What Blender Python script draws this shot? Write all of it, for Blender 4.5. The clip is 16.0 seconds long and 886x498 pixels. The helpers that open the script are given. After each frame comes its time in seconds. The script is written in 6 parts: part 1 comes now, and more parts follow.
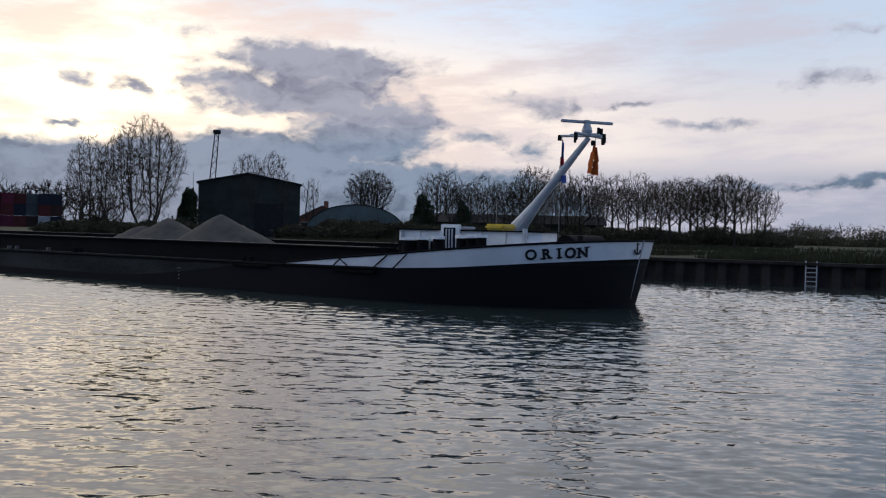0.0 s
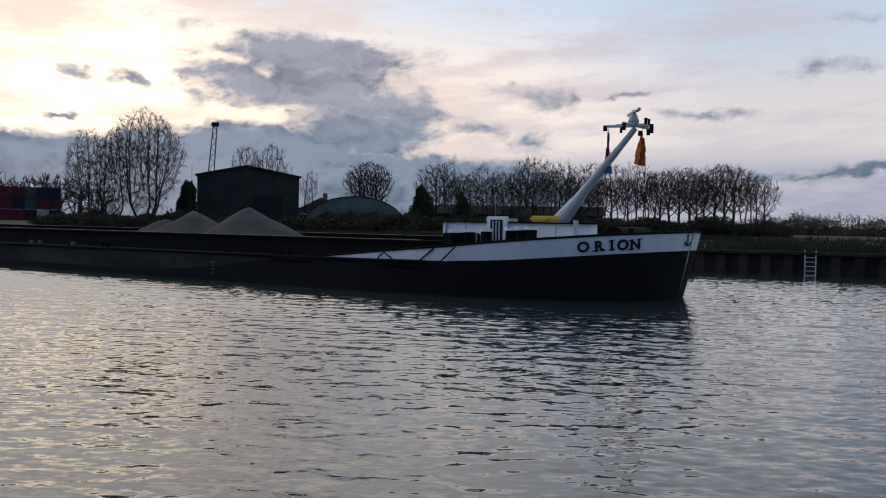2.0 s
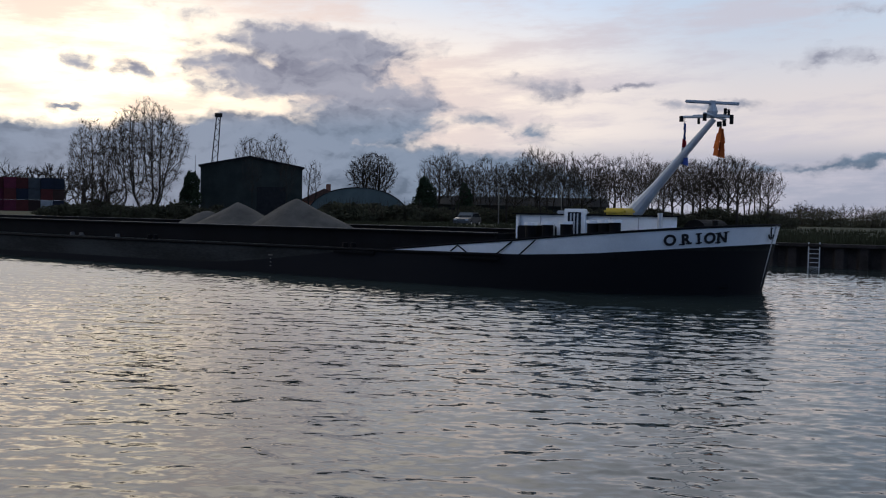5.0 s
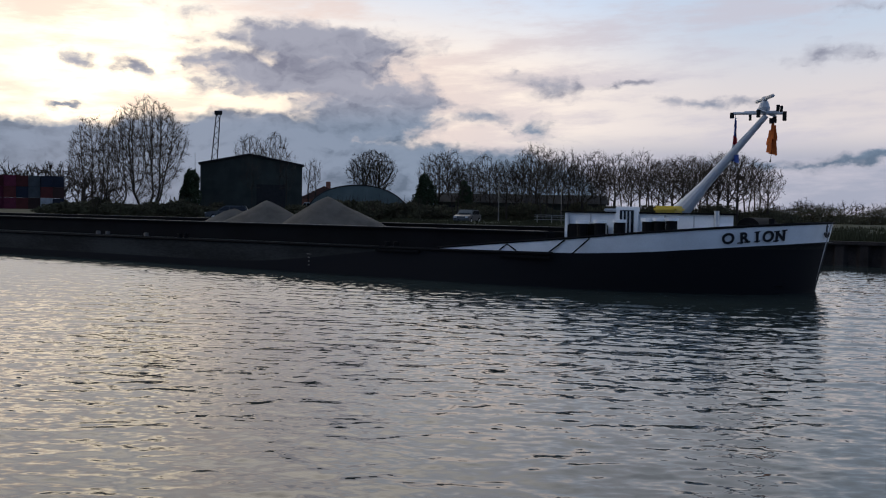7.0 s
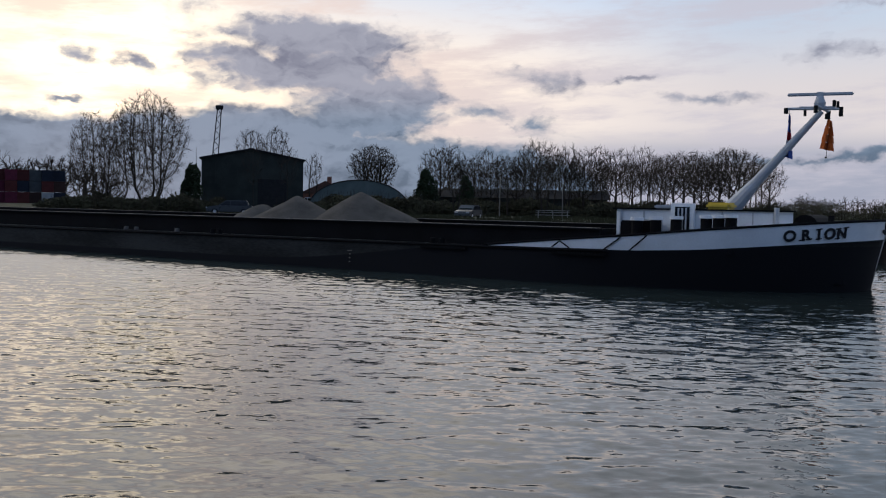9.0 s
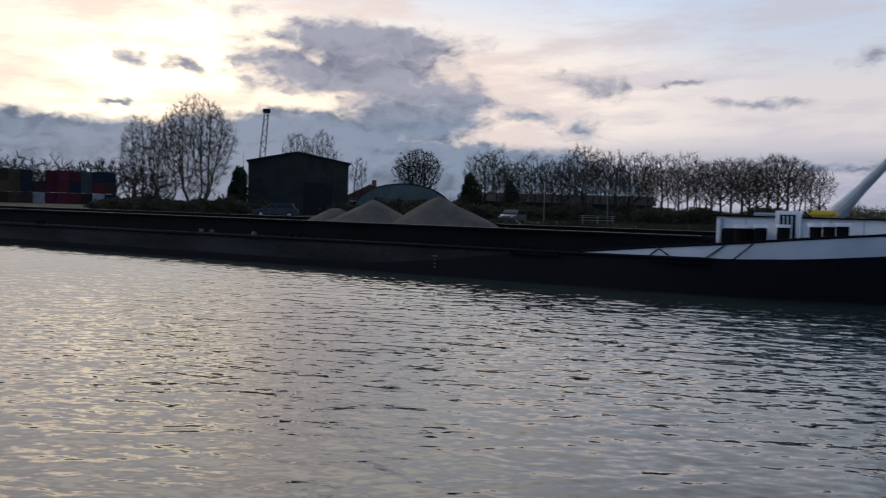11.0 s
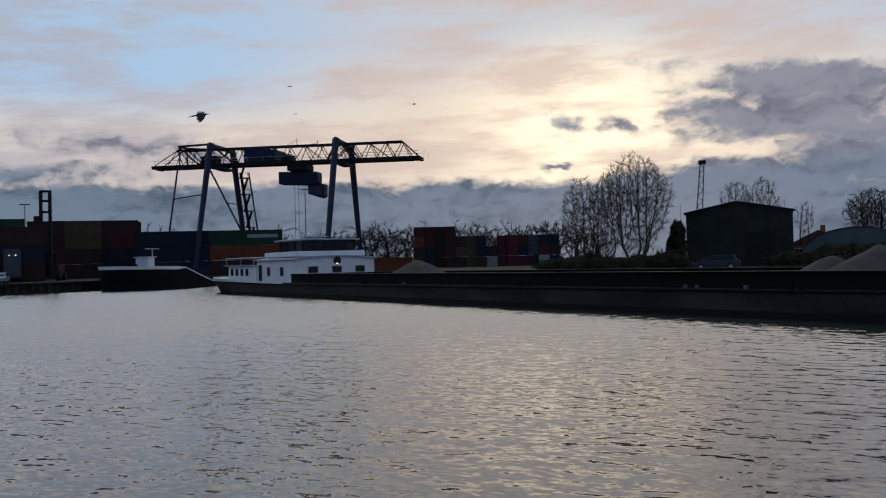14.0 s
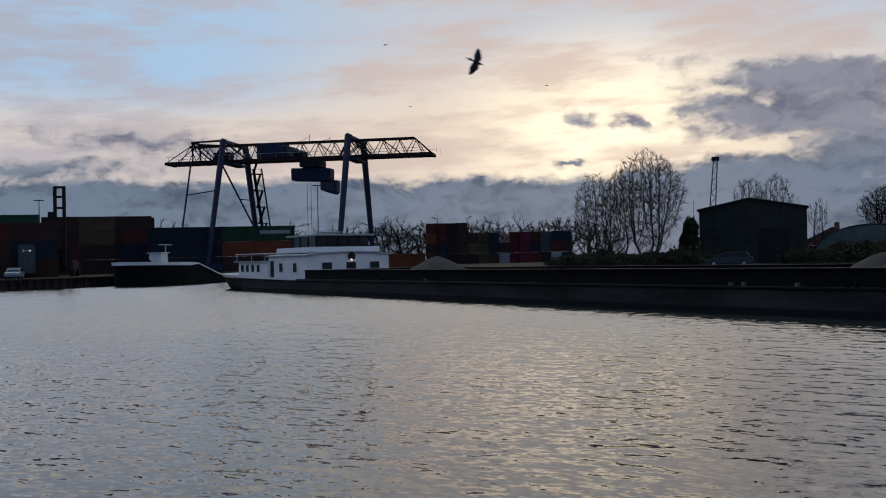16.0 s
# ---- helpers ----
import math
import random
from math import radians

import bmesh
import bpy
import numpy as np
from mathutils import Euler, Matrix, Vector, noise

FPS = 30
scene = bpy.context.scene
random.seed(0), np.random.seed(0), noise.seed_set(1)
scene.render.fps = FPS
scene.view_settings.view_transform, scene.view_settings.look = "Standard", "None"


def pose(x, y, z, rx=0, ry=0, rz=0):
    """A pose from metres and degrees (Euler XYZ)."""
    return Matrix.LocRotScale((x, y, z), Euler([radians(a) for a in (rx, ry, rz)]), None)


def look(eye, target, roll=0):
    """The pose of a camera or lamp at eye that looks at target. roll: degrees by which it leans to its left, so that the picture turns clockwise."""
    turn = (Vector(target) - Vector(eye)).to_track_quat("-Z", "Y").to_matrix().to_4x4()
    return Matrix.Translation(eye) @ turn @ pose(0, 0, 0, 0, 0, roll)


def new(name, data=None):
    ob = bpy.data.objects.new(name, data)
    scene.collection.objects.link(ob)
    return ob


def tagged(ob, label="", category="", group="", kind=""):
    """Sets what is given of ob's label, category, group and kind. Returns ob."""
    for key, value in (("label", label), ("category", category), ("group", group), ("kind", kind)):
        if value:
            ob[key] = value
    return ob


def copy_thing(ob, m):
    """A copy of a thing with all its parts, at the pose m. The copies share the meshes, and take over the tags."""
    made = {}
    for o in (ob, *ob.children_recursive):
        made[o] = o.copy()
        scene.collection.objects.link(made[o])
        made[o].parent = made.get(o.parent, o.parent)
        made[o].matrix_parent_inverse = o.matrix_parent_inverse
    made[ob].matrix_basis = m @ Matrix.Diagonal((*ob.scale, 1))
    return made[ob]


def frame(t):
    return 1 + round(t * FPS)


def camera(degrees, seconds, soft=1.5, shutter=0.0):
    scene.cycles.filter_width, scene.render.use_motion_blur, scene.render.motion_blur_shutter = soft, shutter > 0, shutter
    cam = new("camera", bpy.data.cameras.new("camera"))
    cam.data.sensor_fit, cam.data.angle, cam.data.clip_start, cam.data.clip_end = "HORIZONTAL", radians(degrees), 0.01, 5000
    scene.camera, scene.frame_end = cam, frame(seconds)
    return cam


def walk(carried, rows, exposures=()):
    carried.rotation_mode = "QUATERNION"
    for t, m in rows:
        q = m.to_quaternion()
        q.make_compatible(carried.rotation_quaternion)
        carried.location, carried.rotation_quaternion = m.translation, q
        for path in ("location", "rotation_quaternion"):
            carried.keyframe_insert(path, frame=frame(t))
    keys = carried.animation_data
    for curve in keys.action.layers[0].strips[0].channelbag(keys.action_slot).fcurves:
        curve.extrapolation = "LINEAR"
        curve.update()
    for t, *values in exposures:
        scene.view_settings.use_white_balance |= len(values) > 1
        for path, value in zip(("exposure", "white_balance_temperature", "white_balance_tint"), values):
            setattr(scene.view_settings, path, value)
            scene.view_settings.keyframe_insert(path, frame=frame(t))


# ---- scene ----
EYE = 2.6          # the eye stands on a low quay, this far above the water
GROUND = 1.25      # level of the banks above the water
cam = camera(49.46, 16.0, soft=1.1, shutter=0.5)
walk(cam, [
    (0.0, pose(0, 0, EYE, 88.88, -1.27, 0.01)),
    (0.5, pose(0, 0, EYE, 88.61, -1.01, 0.02)),
    (1.0, pose(0, 0, EYE, 88.61, -0.90, -0.04)),
    (1.5, pose(0, 0, EYE, 88.46, -0.90, -0.11)),
    (2.0, pose(0, 0, EYE, 88.37, -0.97, -0.04)),
    (2.5, pose(0, 0, EYE, 88.30, -1.01, 0.07)),
    (3.0, pose(0, 0, EYE, 88.29, -1.01, 0.09)),
    (3.5, pose(0, 0, EYE, 88.20, -1.00, 0.12)),
    (4.0, pose(0, 0, EYE, 88.02, -1.06, 0.15)),
    (6.5, pose(0, 0, EYE, 87.74, -0.99, 0.16)),
    (7.0, pose(0, 0, EYE, 87.68, -0.96, 0.15)),
    (7.5, pose(0, 0, EYE, 87.68, -0.86, 0.10)),
    (8.0, pose(0, 0, EYE, 87.66, -1.00, 0.08)),
    (10.5, pose(0, 0, EYE, 87.01, -1.56, 1.31)),
    (11.0, pose(0, 0, EYE, 87.58, -1.56, 2.84)),
    (11.5, pose(0, 0, EYE, 88.09, -1.23, 5.95)),
    (12.0, pose(0, 0, EYE, 89.17, -1.41, 9.81)),
    (12.5, pose(0, 0, EYE, 89.70, -0.19, 15.00)),
    (13.0, pose(0, 0, EYE, 90.69, 2.03, 19.64)),
    (13.5, pose(0, 0, EYE, 91.27, 1.77, 25.48)),
    (14.0, pose(0, 0, EYE, 90.79, 1.38, 28.55)),
    (14.5, pose(0, 0, EYE, 90.53, 1.23, 29.07)),
    (15.0, pose(0, 0, EYE, 90.64, 1.23, 29.18)),
    (15.5, pose(0, 0, EYE, 90.48, 1.32, 29.21)),
    (16.0, pose(0, 0, EYE, 90.59, 1.26, 29.27)),
], exposures=[(0.0, 0.2), (2.0, 0.12), (11.0, 0.12), (12.0, 0.3), (12.6, 0.22), (13.1, -0.06), (14.2, -0.32), (16.0, -0.32)])

# ---- world: low sun behind broken cloud ----
SUN_AZ, SUN_EL = 19.3, 5.6      # degrees to the left of +y, and up
world = bpy.data.worlds.new("evening_sky")
scene.world = world
world.use_nodes = True
WN = world.node_tree
WN.nodes.clear()


def wire(tree, value, socket):
    if isinstance(value, (int, float, tuple)):
        socket.default_value = value
    else:
        tree.links.new(value, socket)


def mth(tree, op, a, b=0.0, c=0.0, clamp=False):
    n = tree.nodes.new("ShaderNodeMath")
    n.operation, n.use_clamp = op, clamp
    for s, v in zip(n.inputs, (a, b, c)):
        wire(tree, v, s)
    return n.outputs[0]


def mixc(tree, f, a, b, blend="MIX"):
    n = tree.nodes.new("ShaderNodeMix")
    n.data_type, n.blend_type = "RGBA", blend
    wire(tree, f, n.inputs[0])
    wire(tree, a, n.inputs[6])
    wire(tree, b, n.inputs[7])
    return n.outputs[2]


def smooth(tree, v, lo, hi):
    n = tree.nodes.new("ShaderNodeMapRange")
    n.interpolation_type = "SMOOTHSTEP"
    wire(tree, v, n.inputs[0])
    n.inputs[1].default_value, n.inputs[2].default_value = lo, hi
    return n.outputs[0]


def noise_of(tree, vec, scale, detail=5.0, rough=0.55):
    n = tree.nodes.new("ShaderNodeTexNoise")
    n.inputs["Scale"].default_value, n.inputs["Detail"].default_value, n.inputs["Roughness"].default_value = scale, detail, rough
    if vec is not None:
        tree.links.new(vec, n.inputs["Vector"])
    return n


def combine(tree, x, y, z):
    n = tree.nodes.new("ShaderNodeCombineXYZ")
    for s, v in zip(n.inputs, (x, y, z)):
        wire(tree, v, s)
    return n.outputs[0]


def build_sky():
    t = WN
    co = t.nodes.new("ShaderNodeTexCoord").outputs["Generated"]
    sep = t.nodes.new("ShaderNodeSeparateXYZ")
    t.links.new(co, sep.inputs[0])
    az = mth(t, "MULTIPLY", mth(t, "ARCTAN2", mth(t, "MULTIPLY", sep.outputs[0], -1.0), sep.outputs[1]), 57.2958)
    el = mth(t, "MULTIPLY", mth(t, "ARCSINE", sep.outputs[2]), 57.2958)
    flat = combine(t, mth(t, "MULTIPLY", az, 0.62), el, 0.0)
    sepn = t.nodes.new("ShaderNodeSeparateColor")
    t.links.new(noise_of(t, flat, 0.45, 6.0, 0.58).outputs["Color"], sepn.inputs[0])
    waz = mth(t, "ADD", az, mth(t, "MULTIPLY", mth(t, "SUBTRACT", sepn.outputs[0], 0.5), 5.0))
    wel = mth(t, "ADD", el, mth(t, "MULTIPLY", mth(t, "SUBTRACT", sepn.outputs[1], 0.5), 2.6))
    # heaped clouds: (azimuth, elevation, half width, half height, tilt, weight)
    heaps = [(7.8, 9.6, 4.3, 0.8, 0.03, 1.35), (8.6, 7.9, 4.2, 1.0, -0.03, 1.4), (13.6, 8.3, 2.0, 0.9, 0.1, 0.55), (4.2, 6.8, 3.2, 0.6, 0.1, 1.35), (4.8, 5.3, 3.0, 1.2, 0.0, 1.4),
             (20.6, 7.9, 1.7, 0.75, 0.32, 0.3), (17.5, 7.4, 1.4, 0.52, 0.3, 0.22), (21.8, 5.6, 1.7, 0.28, 0.0, 0.1),
             (-1.6, 5.4, 3.0, 0.9, -0.08, 0.15), (-5.2, 4.9, 2.8, 1.1, 0.15, 0.1), (-5.6, 7.6, 4.2, 1.2, 0.05, -0.05), (-10.6, 7.4, 2.8, 0.42, 0.0, 0.0), (-15.2, 6.5, 4.2, 0.5, -0.03, 0.1),
             (-21.5, 8.9, 4.2, 0.95, 0.0, -0.1), (-22.5, 11.2, 2.8, 0.9, 0.0, -0.2), (-23.0, 2.9, 14.0, 0.5, 0.0, 0.25), (15.8, 11.0, 3.6, 0.8, 0.05, -0.2),
             (46.0, 6.8, 10.0, 1.1, 0.03, 0.05), (52.0, 5.2, 8.0, 0.9, 0.0, 0.3)]
    dens = None
    for a0, e0, sa, se, tilt, weight in heaps:
        da = mth(t, "SUBTRACT", waz, a0)
        de = mth(t, "MULTIPLY", mth(t, "SUBTRACT", mth(t, "SUBTRACT", wel, e0), mth(t, "MULTIPLY", da, tilt)), 1.0 / se)
        da = mth(t, "MULTIPLY", da, 1.0 / sa)
        r = mth(t, "SQRT", mth(t, "ADD", mth(t, "MULTIPLY", da, da), mth(t, "MULTIPLY", de, de)))
        d = mth(t, "ADD", mth(t, "MULTIPLY", mth(t, "SUBTRACT", 1.62, r), 0.62), weight * 0.5 - 0.5)
        dens = d if dens is None else mth(t, "SMOOTH_MAX", dens, d, 0.2)
    # the long low bank of stratocumulus: lumpy top, highest round the tree, thin towards the east
    top = mth(t, "ADD", 3.3, mth(t, "MULTIPLY", smooth(t, az, -9.0, 3.5), 1.25))
    top = mth(t, "ADD", top, mth(t, "MULTIPLY", smooth(t, az, 4.0, 8.0), 1.15))
    top = mth(t, "SUBTRACT", top, mth(t, "MULTIPLY", smooth(t, az, 17.0, 20.5), 0.55))
    bank = mth(t, "MULTIPLY", mth(t, "SUBTRACT", top, mth(t, "ADD", mth(t, "MULTIPLY", wel, 0.75), mth(t, "MULTIPLY", el, 0.25))), 0.75)
    bank = mth(t, "MINIMUM", bank, 1.2)
    bank = mth(t, "SUBTRACT", bank, mth(t, "MULTIPLY", smooth(t, az, -5.0, -12.0), 1.35))
    dens = mth(t, "SMOOTH_MAX", dens, bank, 0.15)
    fine = noise_of(t, combine(t, mth(t, "MULTIPLY", az, 0.4), el, 0.0), 1.0, 6.0, 0.5).outputs["Fac"]
    broad = noise_of(t, flat, 0.22, 4.0, 0.5).outputs["Fac"]
    lump = t.nodes.new("ShaderNodeTexVoronoi")
    lump.feature, lump.inputs["Scale"].default_value = "SMOOTH_F1", 1.5
    lump.inputs["Detail"].default_value, lump.inputs["Roughness"].default_value = 2.0, 0.5
    t.links.new(combine(t, mth(t, "MULTIPLY", waz, 0.62), wel, 0.0), lump.inputs["Vector"])
    puff = mth(t, "SUBTRACT", 0.42, lump.outputs["Distance"])
    dens = mth(t, "ADD", dens, mth(t, "ADD", mth(t, "MULTIPLY", mth(t, "SUBTRACT", fine, 0.5), 0.8), mth(t, "MULTIPLY", puff, 0.38)))
    heavy = smooth(t, dens, -0.16, 0.50)
    # thin streaky veil
    streak = combine(t, mth(t, "MULTIPLY", az, 0.2), mth(t, "ADD", el, mth(t, "MULTIPLY", az, 0.04)), 3.0)
    veil_n = noise_of(t, streak, 0.5, 8.0, 0.62).outputs["Fac"]
    veil = smooth(t, veil_n, 0.41, 0.62)
    # angle from the hidden sun
    dz = mth(t, "SUBTRACT", az, SUN_AZ)
    dl = mth(t, "SUBTRACT", el, SUN_EL + 1.5)
    dist = mth(t, "SQRT", mth(t, "ADD", mth(t, "MULTIPLY", mth(t, "MULTIPLY", dz, dz), 0.45), mth(t, "MULTIPLY", dl, dl)))
    near = smooth(t, dist, 8.0, 0.5)
    wide = smooth(t, dist, 24.0, 3.0)
    high = smooth(t, el, 7.0, 13.5)
    back = smooth(t, mth(t, "MULTIPLY", sep.outputs[1], 1.0), 0.25, -0.55)      # behind the eye, away from the sunset
    west = smooth(t, az, 30.0, 46.0)
    clear = mixc(t, high, (0.80, 0.72, 0.68, 1), (0.50, 0.62, 0.80, 1))
    clear = mixc(t, mth(t, "MULTIPLY", wide, mth(t, "SUBTRACT", 1.0, mth(t, "MULTIPLY", high, 0.6))), clear, (1.0, 0.84, 0.68, 1))
    clear = mixc(t, mth(t, "MULTIPLY", west, smooth(t, el, 7.5, 11.0)), clear, (0.46, 0.66, 0.90, 1))
    clear = mixc(t, mth(t, "MULTIPLY", smooth(t, az, -4.0, -18.0), 0.8), clear, mixc(t, smooth(t, el, 6.0, 11.0), (0.60, 0.56, 0.58, 1), (0.45, 0.53, 0.65, 1)))
    clear = mixc(t, near, clear, (1.5, 1.30, 0.98, 1))
    clear = mixc(t, mth(t, "MULTIPLY", smooth(t, el, 5.0, 2.6), smooth(t, az, 4.0, -9.0)), clear, (0.33, 0.35, 0.44, 1))      # hazy low sky
    veil_c = mixc(t, wide, (0.50, 0.48, 0.55, 1), (0.78, 0.60, 0.52, 1))
    high_c = mixc(t, mth(t, "MULTIPLY", veil, 0.72), clear, veil_c)
    layer = noise_of(t, combine(t, mth(t, "MULTIPLY", az, 0.16), mth(t, "MULTIPLY", wel, 0.8), 8.0), 0.8, 4.0, 0.5).outputs["Fac"]
    body = mth(t, "ADD", mth(t, "ADD", mth(t, "MULTIPLY", layer, 0.6), mth(t, "MULTIPLY", broad, 0.3)), mth(t, "MULTIPLY", puff, -0.22))
    deep = mixc(t, near, (0.080, 0.118, 0.178, 1), (0.105, 0.135, 0.195, 1))
    dark = mixc(t, smooth(t, body, 0.30, 0.60), deep, mixc(t, wide, (0.175, 0.235, 0.325, 1), (0.205, 0.255, 0.35, 1)))
    dark = mixc(t, mth(t, "MULTIPLY", smooth(t, el, 4.5, 7.0), 0.75), dark, mixc(t, smooth(t, body, 0.30, 0.60), (0.20, 0.20, 0.27, 1), (0.35, 0.345, 0.41, 1)))
    # thin edges let the light through
    dark = mixc(t, mth(t, "MULTIPLY", smooth(t, dens, 0.36, 0.0), 0.7), dark, mixc(t, near, (0.34, 0.335, 0.40, 1), (0.56, 0.49, 0.46, 1)))
    cloud_c = mixc(t, mth(t, "MULTIPLY", heavy, 0.99), high_c, dark)
    # unseen bright band above the view, added to brighten the water's reflections
    cloud_c = mixc(t, smooth(t, el, 15.0, 24.0), cloud_c, mixc(t, smooth(t, el, 32.0, 62.0), mixc(t, smooth(t, az, 8.0, -14.0), (1.5, 1.38, 1.25, 1), (0.54, 0.61, 0.72, 1)), (0.30, 0.41, 0.57, 1)))
    # the sky opposite the sunset is dimmer and bluer
    cloud_c = mixc(t, mth(t, "MULTIPLY", back, 0.9), cloud_c, (0.125, 0.215, 0.41, 1))
    sky = t.nodes.new("ShaderNodeTexSky")
    sky.sky_type, sky.sun_disc = "NISHITA", False
    sky.sun_elevation, sky.sun_rotation = radians(SUN_EL), radians(-SUN_AZ)
    b1, b2 = t.nodes.new("ShaderNodeBackground"), t.nodes.new("ShaderNodeBackground")
    t.links.new(sky.outputs[0], b1.inputs[0])
    b1.inputs[1].default_value = 0.05
    t.links.new(cloud_c, b2.inputs[0])
    b2.inputs[1].default_value = 1.08
    ms = t.nodes.new("ShaderNodeMixShader")
    ms.inputs[0].default_value = 0.99          # nearly the whole sky is veiled
    t.links.new(b1.outputs[0], ms.inputs[1])
    t.links.new(b2.outputs[0], ms.inputs[2])
    out = t.nodes.new("ShaderNodeOutputWorld")
    t.links.new(ms.outputs[0], out.inputs[0])


build_sky()
sun_data = bpy.data.lights.new("sun", "SUN")
sun_data.energy, sun_data.angle, sun_data.color = 0.2, radians(84), (1.0, 0.82, 0.62)
sun = new("sun", sun_data)
_a, _e = radians(SUN_AZ), radians(SUN_EL)
sun.matrix_basis = look((0, 0, 0), (math.sin(_a) * math.cos(_e), -math.cos(_a) * math.cos(_e), -math.sin(_e)))


# ---- materials ----
def material(name, colour, rough=0.6, metal=0.0, vary=0.25, scale=3.0, bump=0.1, fine=40.0, emit=None, stretch=(1, 1, 1), per_object=0.0):
    """A surface with stains at one scale, grain and relief at another."""
    m = bpy.data.materials.new(name)
    m.use_nodes = True
    t = m.node_tree
    b = t.nodes["Principled BSDF"]
    co = t.nodes.new("ShaderNodeTexCoord").outputs["Object"]
    mp = t.nodes.new("ShaderNodeMapping")
    mp.inputs["Scale"].default_value = stretch
    t.links.new(co, mp.inputs[0])
    n1 = noise_of(t, mp.outputs[0], scale, 5.0).outputs["Fac"]
    n2 = noise_of(t, mp.outputs[0], fine, 4.0).outputs["Fac"]
    k = mth(t, "ADD", mth(t, "MULTIPLY", n1, 0.7), mth(t, "MULTIPLY", n2, 0.3))
    lo = tuple(c * (1 - vary) for c in colour) + (1,)
    hi = tuple(min(1.0, c * (1 + vary)) for c in colour) + (1,)
    c = mixc(t, smooth(t, k, 0.3, 0.7), lo, hi)
    if per_object:
        r = t.nodes.new("ShaderNodeObjectInfo").outputs["Random"]
        hsv = t.nodes.new("ShaderNodeHueSaturation")
        wire(t, mth(t, "ADD", 1.0 - per_object, mth(t, "MULTIPLY", r, 2 * per_object)), hsv.inputs["Value"])
        t.links.new(c, hsv.inputs["Color"])
        c = hsv.outputs[0]
    t.links.new(c, b.inputs["Base Color"])
    wire(t, mth(t, "ADD", rough - 0.1, mth(t, "MULTIPLY", n1, 0.2)), b.inputs["Roughness"])
    b.inputs["Metallic"].default_value = metal
    b.inputs["Specular IOR Level"].default_value = 0.12 if rough >= 0.8 else (0.2 if rough > 0.55 else 0.4)
    if bump:
        bp = t.nodes.new("ShaderNodeBump")
        bp.inputs["Strength"].default_value, bp.inputs["Distance"].default_value = 0.6, bump * 0.1
        t.links.new(k, bp.inputs["Height"])
        t.links.new(bp.outputs[0], b.inputs["Normal"])
    if emit:
        b.inputs["Emission Color"].default_value, b.inputs["Emission Strength"].default_value = (*emit[0], 1), emit[1]
    return m


def water_material():
    m = bpy.data.materials.new("rippled_water")
    m.use_nodes = True
    t = m.node_tree
    b = t.nodes["Principled BSDF"]
    b.inputs["Base Color"].default_value = (0.022, 0.030, 0.028, 1)
    b.inputs["Roughness"].default_value, b.inputs["IOR"].default_value = 0.03, 1.40
    co = t.nodes.new("ShaderNodeTexCoord").outputs["Object"]

    def ripples(scale, stretch, turn_z, detail):
        """Slopes of small wind ripples, as a vector round zero."""
        mp = t.nodes.new("ShaderNodeMapping")
        mp.inputs["Scale"].default_value, mp.inputs["Rotation"].default_value = stretch, (0, 0, radians(turn_z))
        t.links.new(co, mp.inputs[0])
        n = noise_of(t, mp.outputs[0], scale, detail, 0.55)
        v = t.nodes.new("ShaderNodeVectorMath")
        v.operation = "SUBTRACT"
        t.links.new(n.outputs["Color"], v.inputs[0])
        v.inputs[1].default_value = (0.5, 0.5, 0.5)
        return n.outputs["Fac"], v.outputs[0]

    def scaled(vec, by):
        v = t.nodes.new("ShaderNodeVectorMath")
        v.operation = "MULTIPLY"
        t.links.new(vec, v.inputs[0])
        wire(t, by, v.inputs[1])
        return v.outputs[0]

    def added(a, b):
        v = t.nodes.new("ShaderNodeVectorMath")
        t.links.new(a, v.inputs[0])
        t.links.new(b, v.inputs[1])
        return v.outputs[0]
    long_w = ripples(2.2, (0.5, 1, 1), 6, 2.0)[1]
    short_w = ripples(8.0, (0.55, 1, 1), -8, 2.0)[1]
    gust = smooth(t, ripples(0.04, (0.5, 1, 1), 30, 2.0)[0], 0.32, 0.68)      # ruffled and calmer patches
    slope = added(scaled(long_w, (0.08, 0.17, 0.0)), scaled(short_w, (0.22, 0.38, 0.0)))
    amount = mth(t, "ADD", 0.75, mth(t, "MULTIPLY", gust, 0.5))
    slope = scaled(slope, combine(t, amount, amount, 0.0))
    # normals of far water tilted towards the eye, to fit the camera's view
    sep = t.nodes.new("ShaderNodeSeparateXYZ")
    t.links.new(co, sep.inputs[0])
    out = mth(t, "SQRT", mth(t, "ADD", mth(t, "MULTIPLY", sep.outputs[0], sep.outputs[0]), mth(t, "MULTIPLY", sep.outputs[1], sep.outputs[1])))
    lean_share = mth(t, "MULTIPLY", smooth(t, out, 10.0, 50.0), mth(t, "ADD", 0.2, mth(t, "MULTIPLY", smooth(t, sep.outputs[0], 16.0, -8.0), 0.8)))      # weaker towards the east, to fit the dark bank reflection in view
    eye_lean = mth(t, "MULTIPLY", lean_share, mth(t, "ADD", 0.05, mth(t, "MULTIPLY", ripples(3.0, (0.5, 1, 1), 3, 2.0)[0], 0.18)))
    slope = added(slope, combine(t, mth(t, "MULTIPLY", eye_lean, 0.26), mth(t, "MULTIPLY", eye_lean, -0.97), 0.0))
    geo = t.nodes.new("ShaderNodeNewGeometry")
    nrm = t.nodes.new("ShaderNodeVectorMath")
    nrm.operation = "NORMALIZE"
    t.links.new(added(geo.outputs["Normal"], slope), nrm.inputs[0])
    t.links.new(nrm.outputs[0], b.inputs["Normal"])
    return m


